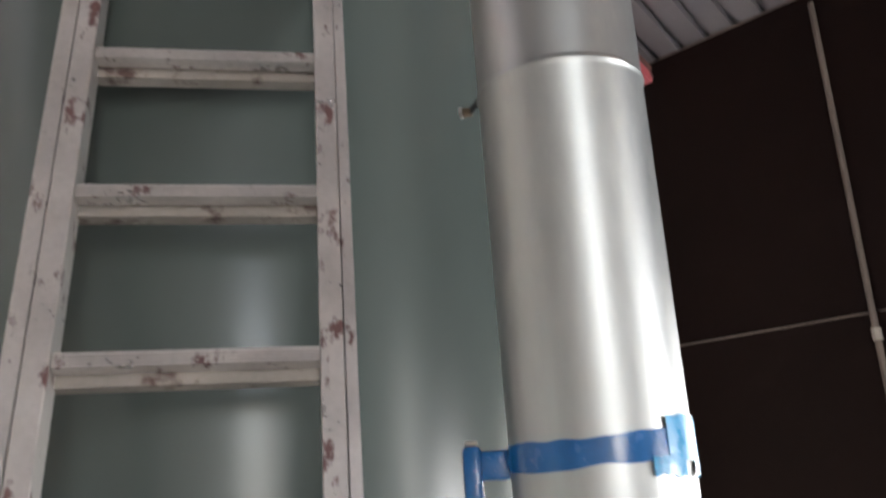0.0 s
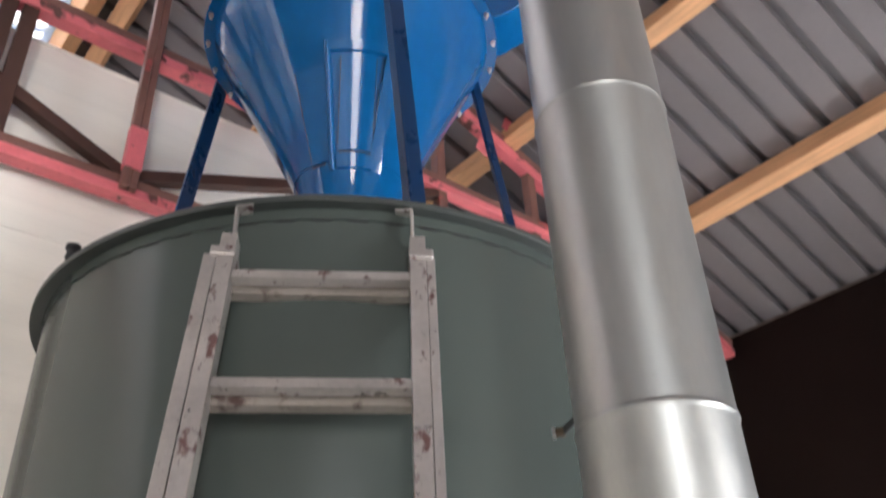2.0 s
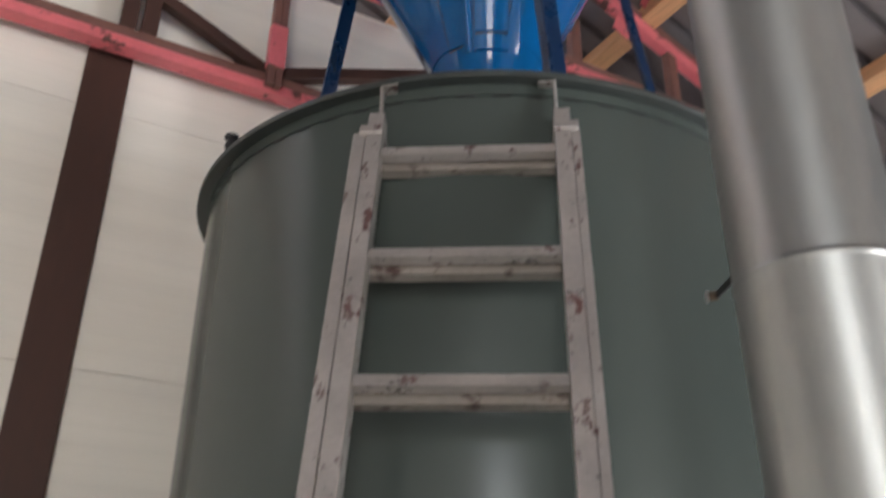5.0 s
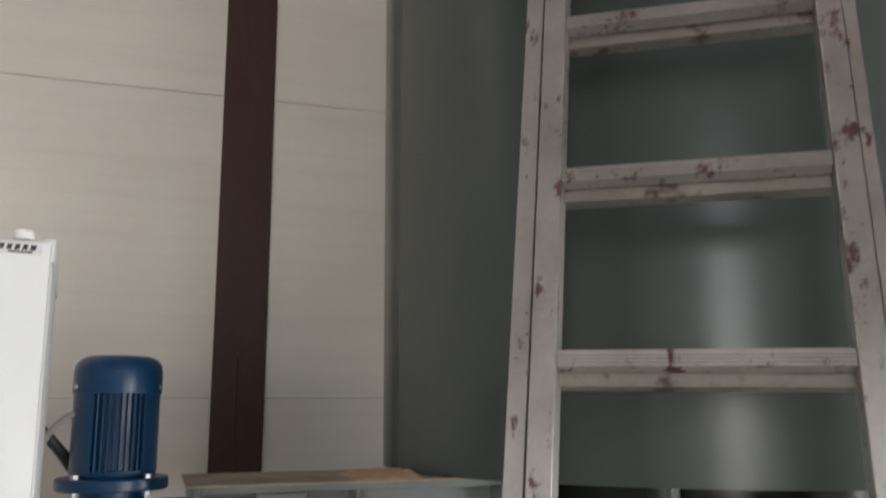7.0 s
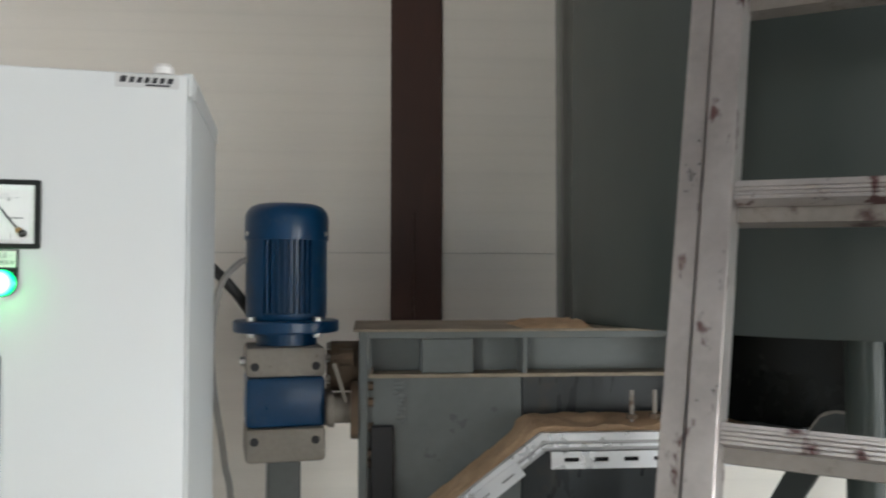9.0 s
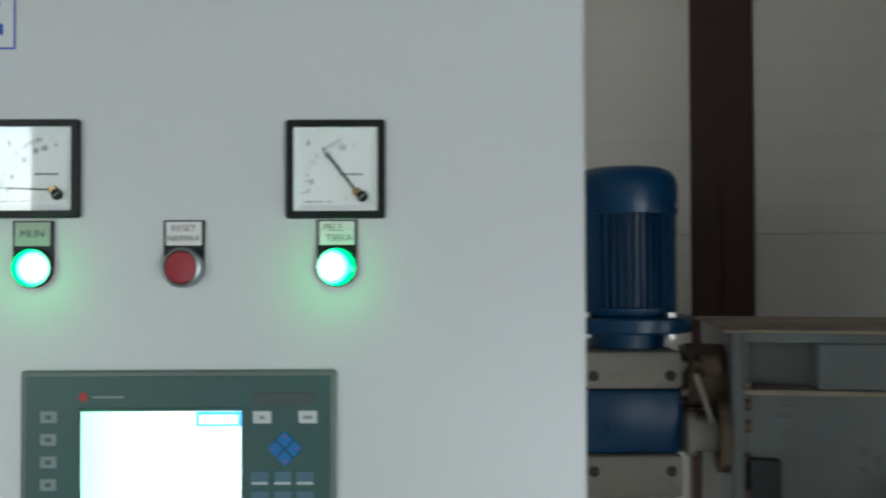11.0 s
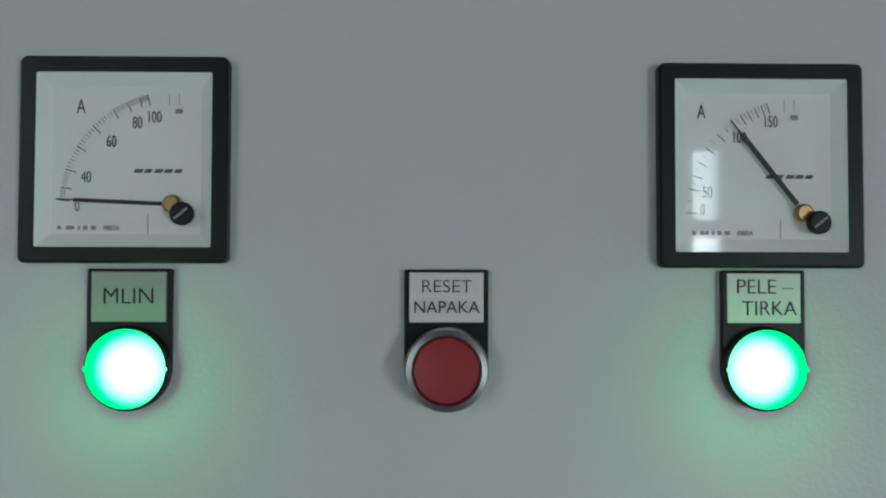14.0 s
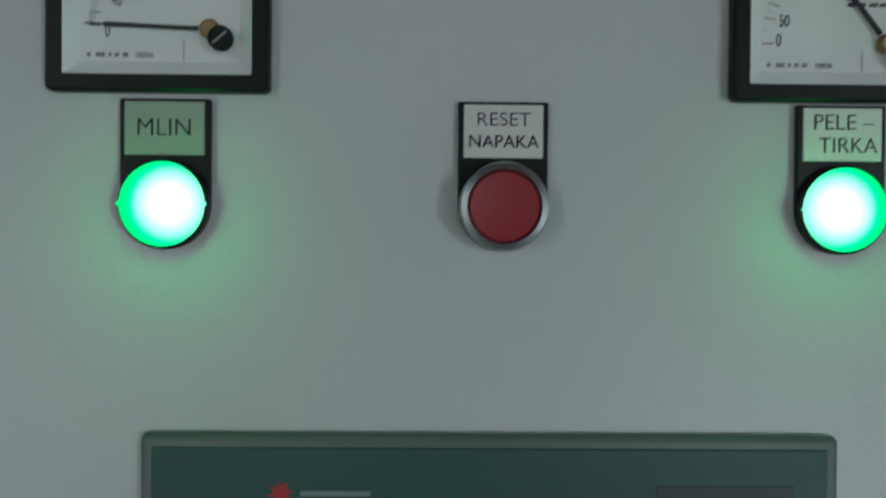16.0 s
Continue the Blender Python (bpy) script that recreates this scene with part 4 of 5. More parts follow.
def control_cabinet():
    cab = thing("control_cabinet", at(0, 0, 0), "light grey powder-coated steel control cabinet, its door just ajar", "control cabinet")
    m = Matrix.Translation((CAB_R, 0.016, 0)) @ Matrix.Rotation(radians(-4.2), 4, "Z") @ Matrix.Translation((-CAB_R, -0.016, 0))
    box(bm := bmesh.new(), (CAB_L, 0.030, 0.10), (CAB_R - 0.0015, 0.385, H + CAB_T), 0.004, m, 2)
    body = part("body", bm, M_CAB, cab)
    box(bm := bmesh.new(), (CAB_L + 0.03, 0.05, H + CAB_T - 0.0005), (CAB_R - 0.03, 0.36, H + CAB_T + 0.002), 0.001, m)
    part("roof_plate", bm, M_CAB, body)
    box(bm := bmesh.new(), (CAB_L + 0.01, 0.03, 0.0), (CAB_R - 0.01, 0.37, 0.10), 0.003, m)
    part("plinth", bm, M_BLACK, cab)
    box(bm := bmesh.new(), (CAB_R - 0.016, 0.017, 0.12), (CAB_R - 0.007, 0.030, H + CAB_T - 0.012), 0.001)
    part("door_seal", bm, M_CABLE, cab, "grey rubber door seal")
    box(bm := bmesh.new(), (CAB_R - 0.010, 0.022, 0.105), (CAB_R - 0.001, 0.034, H + CAB_T - 0.030), 0.0025, m, 2)
    part("front_flange", bm, M_CAB, body)
    box(bm := bmesh.new(), (CAB_R - 0.012, 0.021, H + CAB_T - 0.027), (CAB_R + 0.0006, 0.040, H + CAB_T + 0.001), 0.003, m, 2)
    part("corner_cap", bm, M_CAB, body)
    box(bm := bmesh.new(), (CAB_R - 0.004, 0.045, H + CAB_T - 0.026), (CAB_R + 0.0012, 0.384, H + CAB_T - 0.001), 0.0006, m)
    part("top_fold", bm, M_CAB, body)
    box(bm := bmesh.new(), (CAB_L + 0.004, 0.0, 0.115), (CAB_R - 0.004, 0.018, H + CAB_T - 0.006), 0.004, None, 2)
    part("door", bm, M_CAB, cab)
    lathe(bm := bmesh.new(), [(0.0, 0), (0.012, 0), (0.012, 0.008), (0.009, 0.012), (0.0, 0.013)], 20, Matrix.Translation((0.388, 0.036, H + CAB_T)))
    part("lifting_plug", bm, M_LABEL, cab, "white plastic plug")
    return cab


cabinet = control_cabinet()


# ---- instruments on the cabinet door ----
def tick(bm, cx, cz, a, r0, r1, w, y):
    a = radians(a)
    d, s = Vector((math.cos(a), 0, math.sin(a))), Vector((-math.sin(a), 0, math.cos(a)))
    c = Vector((cx, y, cz))
    bm.faces.new([bm.verts.new(c + d * r + s * k) for r, k in ((r0, -w), (r1, -w), (r1, w), (r0, w))])


def rounded(h, r, n=5):
    """Points round a square of half size h with corner radius r."""
    pts = []
    for k, (sx, sz) in enumerate(((1, 1), (-1, 1), (-1, -1), (1, -1))):
        for i in range(n):
            a = math.pi / 2 * (k + i / (n - 1))
            pts.append((sx * (h - r) + r * math.cos(a), sz * (h - r) + r * math.sin(a)))
    return pts


def frame_ring(bm, ho, hi, y0, y1, bev=0.0010):
    """A square frame with rounded corners between two depths."""
    loops = [(rounded(ho, 0.0024), y1), (rounded(ho, 0.0024), y0 + bev), (rounded(ho - bev, 0.0016), y0), (rounded(hi, 0.0008), y0), (rounded(hi, 0.0008), y1)]
    rings = [[bm.verts.new((x, y, z)) for x, z in pts] for pts, y in loops]
    for a, b in zip(rings, rings[1:]):
        n = len(a)
        for i in range(n):
            bm.faces.new((a[i], a[(i + 1) % n], b[(i + 1) % n], b[i]))
    bmesh.ops.recalc_face_normals(bm, faces=bm.faces[:])
    return bm


def ammeter(x, dz, label, numbers, ticks, n_fine, tip, pivot, wide, ratio, over):
    """A square moving-iron meter, its dial set back behind a clear front."""
    me = thing("ammeter", at(x, -0.0002, H + dz), label, "ammeter", "ammeters on the cabinet door")
    part("bezel", frame_ring(bmesh.new(), 0.0373, 0.0316, -0.0052, 0.0), M_BLACK, me)
    bm = bmesh.new()
    quad = ((-1, -1), (1, -1), (1, 1), (-1, 1))
    out = [bm.verts.new((sx * 0.0315, -0.0045, sz * 0.0315)) for sx, sz in quad]
    inn = [bm.verts.new((sx * 0.0268, -0.0012, sz * 0.0268)) for sx, sz in quad]
    for k in range(4):
        bm.faces.new((out[k], out[(k + 1) % 4], inn[(k + 1) % 4], inn[k]))
    part("inner_bezel", bm, M_WHITE_PLASTIC, me, smooth=False)
    dial = part("dial", box(bmesh.new(), (-0.0268, -0.0012, -0.0268), (0.0268, -0.0002, 0.0268)), M_DIAL, me)
    y = -0.00135
    cx, cz = pivot
    R = math.hypot(tip[0] - cx, tip[1] - cz)
    bm = bmesh.new()
    for a in ticks:
        tick(bm, cx, cz, a, R - 0.0040, R, 0.00020, y)
    part("scale_marks", bm, M_INK_SOFT, dial)
    bm = bmesh.new()
    for a, b in zip(ticks, ticks[1:]):
        for k in range(1, n_fine):
            tick(bm, cx, cz, a + (b - a) * k / n_fine, R - 0.0021, R, 0.00013, y)
    part("fine_marks", bm, M_INK_GREY, dial)
    ox, num = over
    bm = bmesh.new()
    for k in (0, 0.0036):
        box(bm, (ox + k - 0.0001, y - 0.0001, 0.0201), (ox + k + 0.0001, y, 0.0245))
    part("overload_marks", bm, M_INK_GREY, dial)
    lettering("numeral", num, 0.0026, on_front(ox + 0.0036, y, 0.0180), M_INK_GREY, dial, 0.75)
    for nm, px, pz in numbers:
        lettering("numeral", nm, 0.0060 if nm != "A" else 0.0076, on_front(px, y, pz), M_INK_SOFT, dial, 0.62, 1.0, thin=0.006)
    bm = bmesh.new()
    for k, (px, wd_) in enumerate(((0.0025, 0.003), (0.0062, 0.0025), (0.0098, 0.003), (0.0134, 0.0028), (0.0170, 0.0026))):
        prism(bm, [(px, -0.0045), (px + wd_, -0.0045), (px + wd_ + 0.0008, -0.0031), (px + 0.0008, -0.0031)], 0.0001, on_front(0, y, 0))
    part("maker_mark", bm, M_INK_SOFT, dial)
    bm = bmesh.new()
    for px, wd_ in ((-0.0245, 0.0012), (-0.0215, 0.003), (-0.0172, 0.0008), (-0.0152, 0.0014), (-0.0125, 0.0018)):
        box(bm, (px, y - 0.0001, -0.0252), (px + wd_, y, -0.0238))
    box(bm, (0.0078, y - 0.0001, -0.0266), (0.0081, y, -0.0195))
    part("small_print", bm, M_INK_GREY, dial)
    lettering("numeral", ratio, 0.0026, on_front(-0.0052, y, -0.0246), M_INK_GREY, dial, 0.8)
    # pointer and its pivot
    d = Vector((tip[0] - cx, 0, tip[1] - cz)).normalized()
    p0, p1 = Vector((cx, -0.0030, cz)), Vector((tip[0], -0.0030, tip[1]))
    bar(bm := bmesh.new(), p0 + d * 0.004, p1 - d * (R * 0.14), rect(wide, 0.0006), (0, 1, 0))
    bar(bm, p1 - d * (R * 0.14), p1 + d * 0.0006, rect(0.0005, 0.0005), (0, 1, 0))
    pointer = part("pointer", bm, M_INK, me)
    lathe(bm := bmesh.new(), [(0.0, 0.0), (0.0034, 0.0), (0.0034, 0.0022), (0.0026, 0.003), (0.0, 0.003)], 20, on_front(cx, -0.0014, cz))
    part("pivot", bm, M_BRASS, pointer)
    lathe(bm := bmesh.new(), [(0.0, 0.0), (0.0042, 0.0), (0.0042, 0.0022), (0.0036, 0.003), (0.0, 0.003)], 24, on_front(cx + 0.0042, -0.0044, cz - 0.0036))
    knob = part("zero_screw", bm, M_BLACK, me)
    box(bm := bmesh.new(), (-0.003, -0.0076, -0.0004), (0.003, -0.0071, 0.0004), 0.0, Matrix.Translation((cx + 0.0042, 0, cz - 0.0036)) @ Matrix.Rotation(radians(-40), 4, "Y"))
    part("slot", bm, M_INK_GREY, knob)
    glass = part("glass", box(bmesh.new(), (-0.0315, -0.0047, -0.0315), (0.0315, -0.0042, 0.0315)), M_GLASS, me, smooth=False)
    glass.visible_shadow = False
    return me


ammeter(-0.0022, 0.0008, "square black-framed ammeter with its pointer at zero", (("A", -0.0167, 0.0194), ("0", -0.0176, -0.0167), ("40", -0.0145, -0.0063), ("60", -0.0056, 0.0067), ("80", 0.0037, 0.0136), ("100", 0.0097, 0.0157)), (178, 171.5, 162, 149, 136, 123, 115, 108.5, 104), 7, (-0.0240, -0.0143), (0.0172, -0.0160), 0.0014, "100/5A", (0.0151, "200"))
ammeter(0.228, -0.0003, "square black-framed ammeter with its pointer mid-scale", (("A", -0.0208, 0.0198), ("0", -0.0206, -0.0162), ("50", -0.0188, -0.0097), ("100", -0.0070, 0.0104), ("150", 0.0046, 0.0163)), (180, 168, 161, 154, 146, 137, 127, 122, 118, 114, 110.5, 107.5), 2, (-0.0102, 0.0162), (0.0160, -0.0172), 0.0017, "150/5A", (0.0098, "300"))


def tag_holder(name, x, z, lines, label, category):
    th = thing(name, at(x, -0.0002, H + z), label, category, "push buttons and lamps on the cabinet door")
    w, top = 0.0152, 0.0355
    poly = [(-w, top), (-w, 0.0)] + [(w * math.cos(radians(a)), w * math.sin(radians(a))) for a in range(190, 351, 10)] + [(w, 0.0), (w, top)]
    prism(bm := bmesh.new(), poly, 0.0028, on_front(0, 0, 0), 0.0005)
    holder = part("label_holder", bm, M_BLACK, th)
    box(bm := bmesh.new(), (-0.0134, -0.0036, 0.0165), (0.0134, -0.0026, 0.0345), 0.0003)
    aged = lines[0][0] == "MLIN"
    plate = part("label_plate", bm, M_LABEL_AGED if aged else M_LABEL, th, "greyed engraved plastic label" if aged else "white engraved plastic label")
    for k, (txt, dx, dz, size, sq) in enumerate(lines):
        lettering("letter", txt, size, on_front(dx, -0.00375, dz), M_INK, plate, sq, letters=True, thin=0.014 if size > 0.0065 else 0.004)
    return th


def pilot_lamp(x, text, dx):
    lines = [("MLIN", 0.0, 0.0255, 0.0084, 0.98)] if text == "MLIN" else [("PELE –", 0.0000, 0.0294, 0.0077, 0.97), ("TIRKA", 0.0018, 0.0216, 0.0076, 0.95)]
    th = tag_holder("pilot_lamp", x, -0.074, lines, "lit green pilot lamp under a label plate, " + ("mill" if text == "MLIN" else "pelletiser"), "pilot lamp")
    lathe(bm := bmesh.new(), [(0.0152, 0.0), (0.0152, 0.0022), (0.0140, 0.0030), (0.0, 0.0030)], 40, on_front(0, -0.0026, 0))
    part("collar", bm, M_BLACK, th)
    lathe(bm := bmesh.new(), [(0.0140, 0.0), (0.0142, 0.0014), (0.0136, 0.0026), (0.0110, 0.0037), (0.006, 0.0043), (0.0, 0.0045)], 48, on_front(0, -0.0050, 0), close=False)
    box(bm, (-0.0149, -0.0074, -0.0010), (-0.0132, -0.0060, 0.0010), 0.0006)
    box(bm, (0.0132, -0.0074, -0.0010), (0.0149, -0.0060, 0.0010), 0.0006)
    part("lens", bm, lamp_lens(dx), th, "lit green lens")
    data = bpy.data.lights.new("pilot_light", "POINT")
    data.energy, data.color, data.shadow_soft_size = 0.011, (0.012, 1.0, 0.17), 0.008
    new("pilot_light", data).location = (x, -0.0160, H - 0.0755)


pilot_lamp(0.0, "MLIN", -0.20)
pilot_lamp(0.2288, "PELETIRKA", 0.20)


def push_button():
    th = tag_holder("push_button", 0.1138, -0.074, [("RESET", 0.0, 0.0293, 0.0066, 1.06), ("NAPAKA", 0.0, 0.0218, 0.0062, 0.98)], "red flush push button in a satin metal ring", "push button")
    lathe(bm := bmesh.new(), [(0.0, 0.0), (0.0150, 0.0), (0.0150, 0.0060), (0.0143, 0.0085), (0.0124, 0.0092), (0.0120, 0.0085), (0.0120, 0.0050), (0.0, 0.0050)], 56, on_front(0, -0.0028, 0), close=False)
    part("ring", bm, M_CHROME, th)
    lathe(bm := bmesh.new(), [(0.0118, 0.0), (0.0118, 0.0025), (0.0112, 0.0032), (0.006, 0.0024), (0.0, 0.0021)], 48, on_front(0, -0.0080, 0), close=False)
    part("cap", bm, M_RED, th)


push_button()


def operator_panel():
    x0, x1, z1, z0 = -0.0075, 0.2285, -0.1510, -0.306
    th = thing("operator_panel", at(x0, -0.0002, H + z0), "dark green-grey operator panel with lit screen and foil keys", "operator panel")
    W, Ht = x1 - x0, z1 - z0
    box(bm := bmesh.new(), (0, -0.0052, 0), (W, 0.0, Ht), 0.004, seg=3)
    part("rim", bm, M_HMI_RIM, th, "grey-green rim")
    box(bm := bmesh.new(), (0.0042, -0.0060, 0.0042), (W - 0.0042, -0.0050, Ht - 0.0042), 0.0005)
    body = part("housing", bm, M_HMI, th)

    def sx(x):
        return x - x0

    def sz(z):
        return z - z0

    box(bm := bmesh.new(), (sx(0.0365), -0.0072, sz(-0.2715)), (sx(0.1605), -0.0055, sz(-0.1785)), 0.001)
    part("screen_frame", bm, M_HMI, body)
    box(bm := bmesh.new(), (sx(0.039), -0.0078, sz(-0.269)), (sx(0.158), -0.0068, sz(-0.181)))
    scr = part("screen", bm, M_SCREEN, th, "brightly lit pale screen")
    bm = bmesh.new()
    for lo, hi in (((0.1245, -0.1836), (0.158, -0.1812)), ((0.1245, -0.1905), (0.1270, -0.1836)), ((0.1555, -0.1905), (0.158, -0.1836)), ((0.1245, -0.1922), (0.158, -0.1905))):
        box(bm, (sx(lo[0]), -0.0082, sz(lo[1])), (sx(hi[0]), -0.0077, sz(hi[1])))
    part("status_box", bm, M_SCREEN_BAR, scr, "blue outlined box on the screen")
    box(bm := bmesh.new(), (sx(0.085), -0.0082, sz(-0.2690)), (sx(0.158), -0.0077, sz(-0.2660)))
    part("footer_line", bm, M_SCREEN_BAR, scr)
    # badge: red star shape and pale bar
    poly = []
    for k in range(16):
        a = 2 * math.pi * k / 16 + 0.2
        r = 0.0046 if k % 2 == 0 else 0.0022
        poly.append((r * math.cos(a), r * math.sin(a)))
    prism(bm := bmesh.new(), poly, 0.0003, on_front(sx(0.040), -0.0060, sz(-0.1705)))
    part("badge", bm, M_LOGO_RED, body, "red star-shaped badge")
    box(bm := bmesh.new(), (sx(0.0465), -0.0063, sz(-0.1714)), (sx(0.070), -0.0058, sz(-0.1697)))
    part("badge_bar", bm, M_KEY_DIM, body)
    box(bm := bmesh.new(), (sx(0.166), -0.0063, sz(-0.1765)), (sx(0.213), -0.0058, sz(-0.1675)), 0.001)
    part("name_strip", bm, M_HMI_LIGHT, body)

    def key(name, x, z, w, h, material, label=""):
        box(bm := bmesh.new(), (sx(x), -0.0070, sz(z - h)), (sx(x + w), -0.0057, sz(z)), 0.0006)
        return part(name, bm, material, body, label)

    for k in range(6):
        kz = -0.1805 - k * 0.0167
        key("function_key", 0.008, kz, 0.0125, 0.0092, M_KEY_DIM)
        box(bm := bmesh.new(), (sx(0.0122), -0.0073, sz(kz - 0.0062)), (sx(0.0164), -0.0069, sz(kz - 0.0032)))
        part("key_print", bm, M_HMI, body)
    for kx, half in ((0.1665, 0.0018), (0.2005, 0.0034)):
        key("key", kx, -0.181, 0.0138, 0.0095, M_KEY, "pale foil key")
        box(bm := bmesh.new(), (sx(kx + 0.0069 - half), -0.0073, sz(-0.1872)), (sx(kx + 0.0069 + half), -0.0069, sz(-0.1846)))
        part("key_print", bm, M_INK_GREY, body)
    for dx, dz in ((0, 1), (0, -1), (1, 0), (-1, 0)):
        m = on_front(sx(0.1903) + dx * 0.0070, -0.0060, sz(-0.2092) + dz * 0.0070)
        prism(bm := bmesh.new(), [(0.0063, 0), (0, 0.0063), (-0.0063, 0), (0, -0.0063)], 0.0012, m, 0.0004)
        ak = part("arrow_key", bm, M_KEY_BLUE, body, "blue arrow key")
        prism(bm := bmesh.new(), [(-0.0011, -0.0009), (0.0011, -0.0009), (0, 0.0011)], 0.0003, on_front(sx(0.1903) + dx * 0.0098, -0.0071, sz(-0.2092) + dz * 0.0098) @ Matrix.Rotation(math.atan2(-dx, dz), 4, "Z"))
        part("arrow", bm, M_LOGO_RED, body)
    for r in range(4):
        for c in range(3):
            kx, kz = 0.1655 + c * 0.0168, -0.2255 - r * 0.0147
            kk = key("number_key", kx, kz, 0.0128, 0.0108, M_KEY_GREEN)
            box(bm := bmesh.new(), (sx(kx + 0.0005), -0.0073, sz(kz - 0.0100)), (sx(kx + 0.0122), -0.0069, sz(kz - 0.0082)))
            part("key_print", bm, M_KEY, body)


M_HMI_LIGHT = mat("lighter_panel_strip", (0.075, 0.10, 0.095), 0.5, 0, 0.05, 20, 100)
M_KEY_DIM = mat("dim_grey_key_foil", (0.26, 0.33, 0.32), 0.5, 0, 0.05, 30, 100)
operator_panel()


def door_badges():
    th = thing("maker_plate", at(0.373, -0.0002, H + 0.152), "pale adhesive maker's plate with dark slanted print", "label")
    box(bm := bmesh.new(), (-0.034, -0.0008, -0.0075), (0.034, 0.0, 0.0075), 0.0003)
    part("plate", bm, M_CHROME_DULL, th)
    bm = bmesh.new()
    x = -0.030
    for k, w in enumerate((0.0085, 0.0065, 0.0065, 0.0065, 0.0065, 0.0065, 0.0075)):
        h = 0.0045 if k else 0.0052
        prism(bm, [(x, -0.0022), (x + w * 0.8, -0.0022), (x + w * 0.8 + 0.0018, h - 0.0002), (x + 0.0018, h - 0.0002)], 0.0003, on_front(0, -0.0008, 0))
        x += w + 0.0016
    prism(bm, [(-0.002, -0.0056), (0.024, -0.0056), (0.0246, -0.0034), (-0.0014, -0.0034)], 0.0003, on_front(0, -0.0008, 0))
    part("print", bm, M_INK, th)
    th = thing("door_sticker", at(-0.115, -0.0002, H + 0.120), "white sticker with a blue printed frame", "sticker")
    box(bm := bmesh.new(), (-0.101, -0.0006, -0.029), (0.101, 0.0, 0.035), 0.0002)
    part("sheet", bm, M_LABEL_WHITE, th)
    bm = bmesh.new()
    for lo, hi in (((-0.100, -0.028), (0.100, -0.0266)), ((-0.100, 0.0326), (0.100, 0.034)), ((-0.100, -0.0266), (-0.0986, 0.0326)), ((0.0986, -0.0266), (0.100, 0.0326))):
        box(bm, (lo[0], -0.0009, lo[1]), (hi[0], -0.0005, hi[1]))
    part("printed_frame", bm, M_SIGN_BLUE, th)
    bm = bmesh.new()
    for lo, hi in (((-0.085, 0.004), (0.088, 0.022)), ((-0.075, -0.017), (0.0905, -0.0085))):
        box(bm, (lo[0], -0.0009, lo[1]), (hi[0], -0.0005, hi[1]))
    part("printed_bar", bm, M_SIGN_BLUE, th)


M_CHROME_DULL = mat("pale_foil_plate", (0.66, 0.66, 0.65), 0.4, 0.3, 0.05, 30, 100)
M_LABEL_WHITE = mat("white_sticker", (0.70, 0.72, 0.72), 0.45, 0, 0.02, 30, 100)
door_badges()


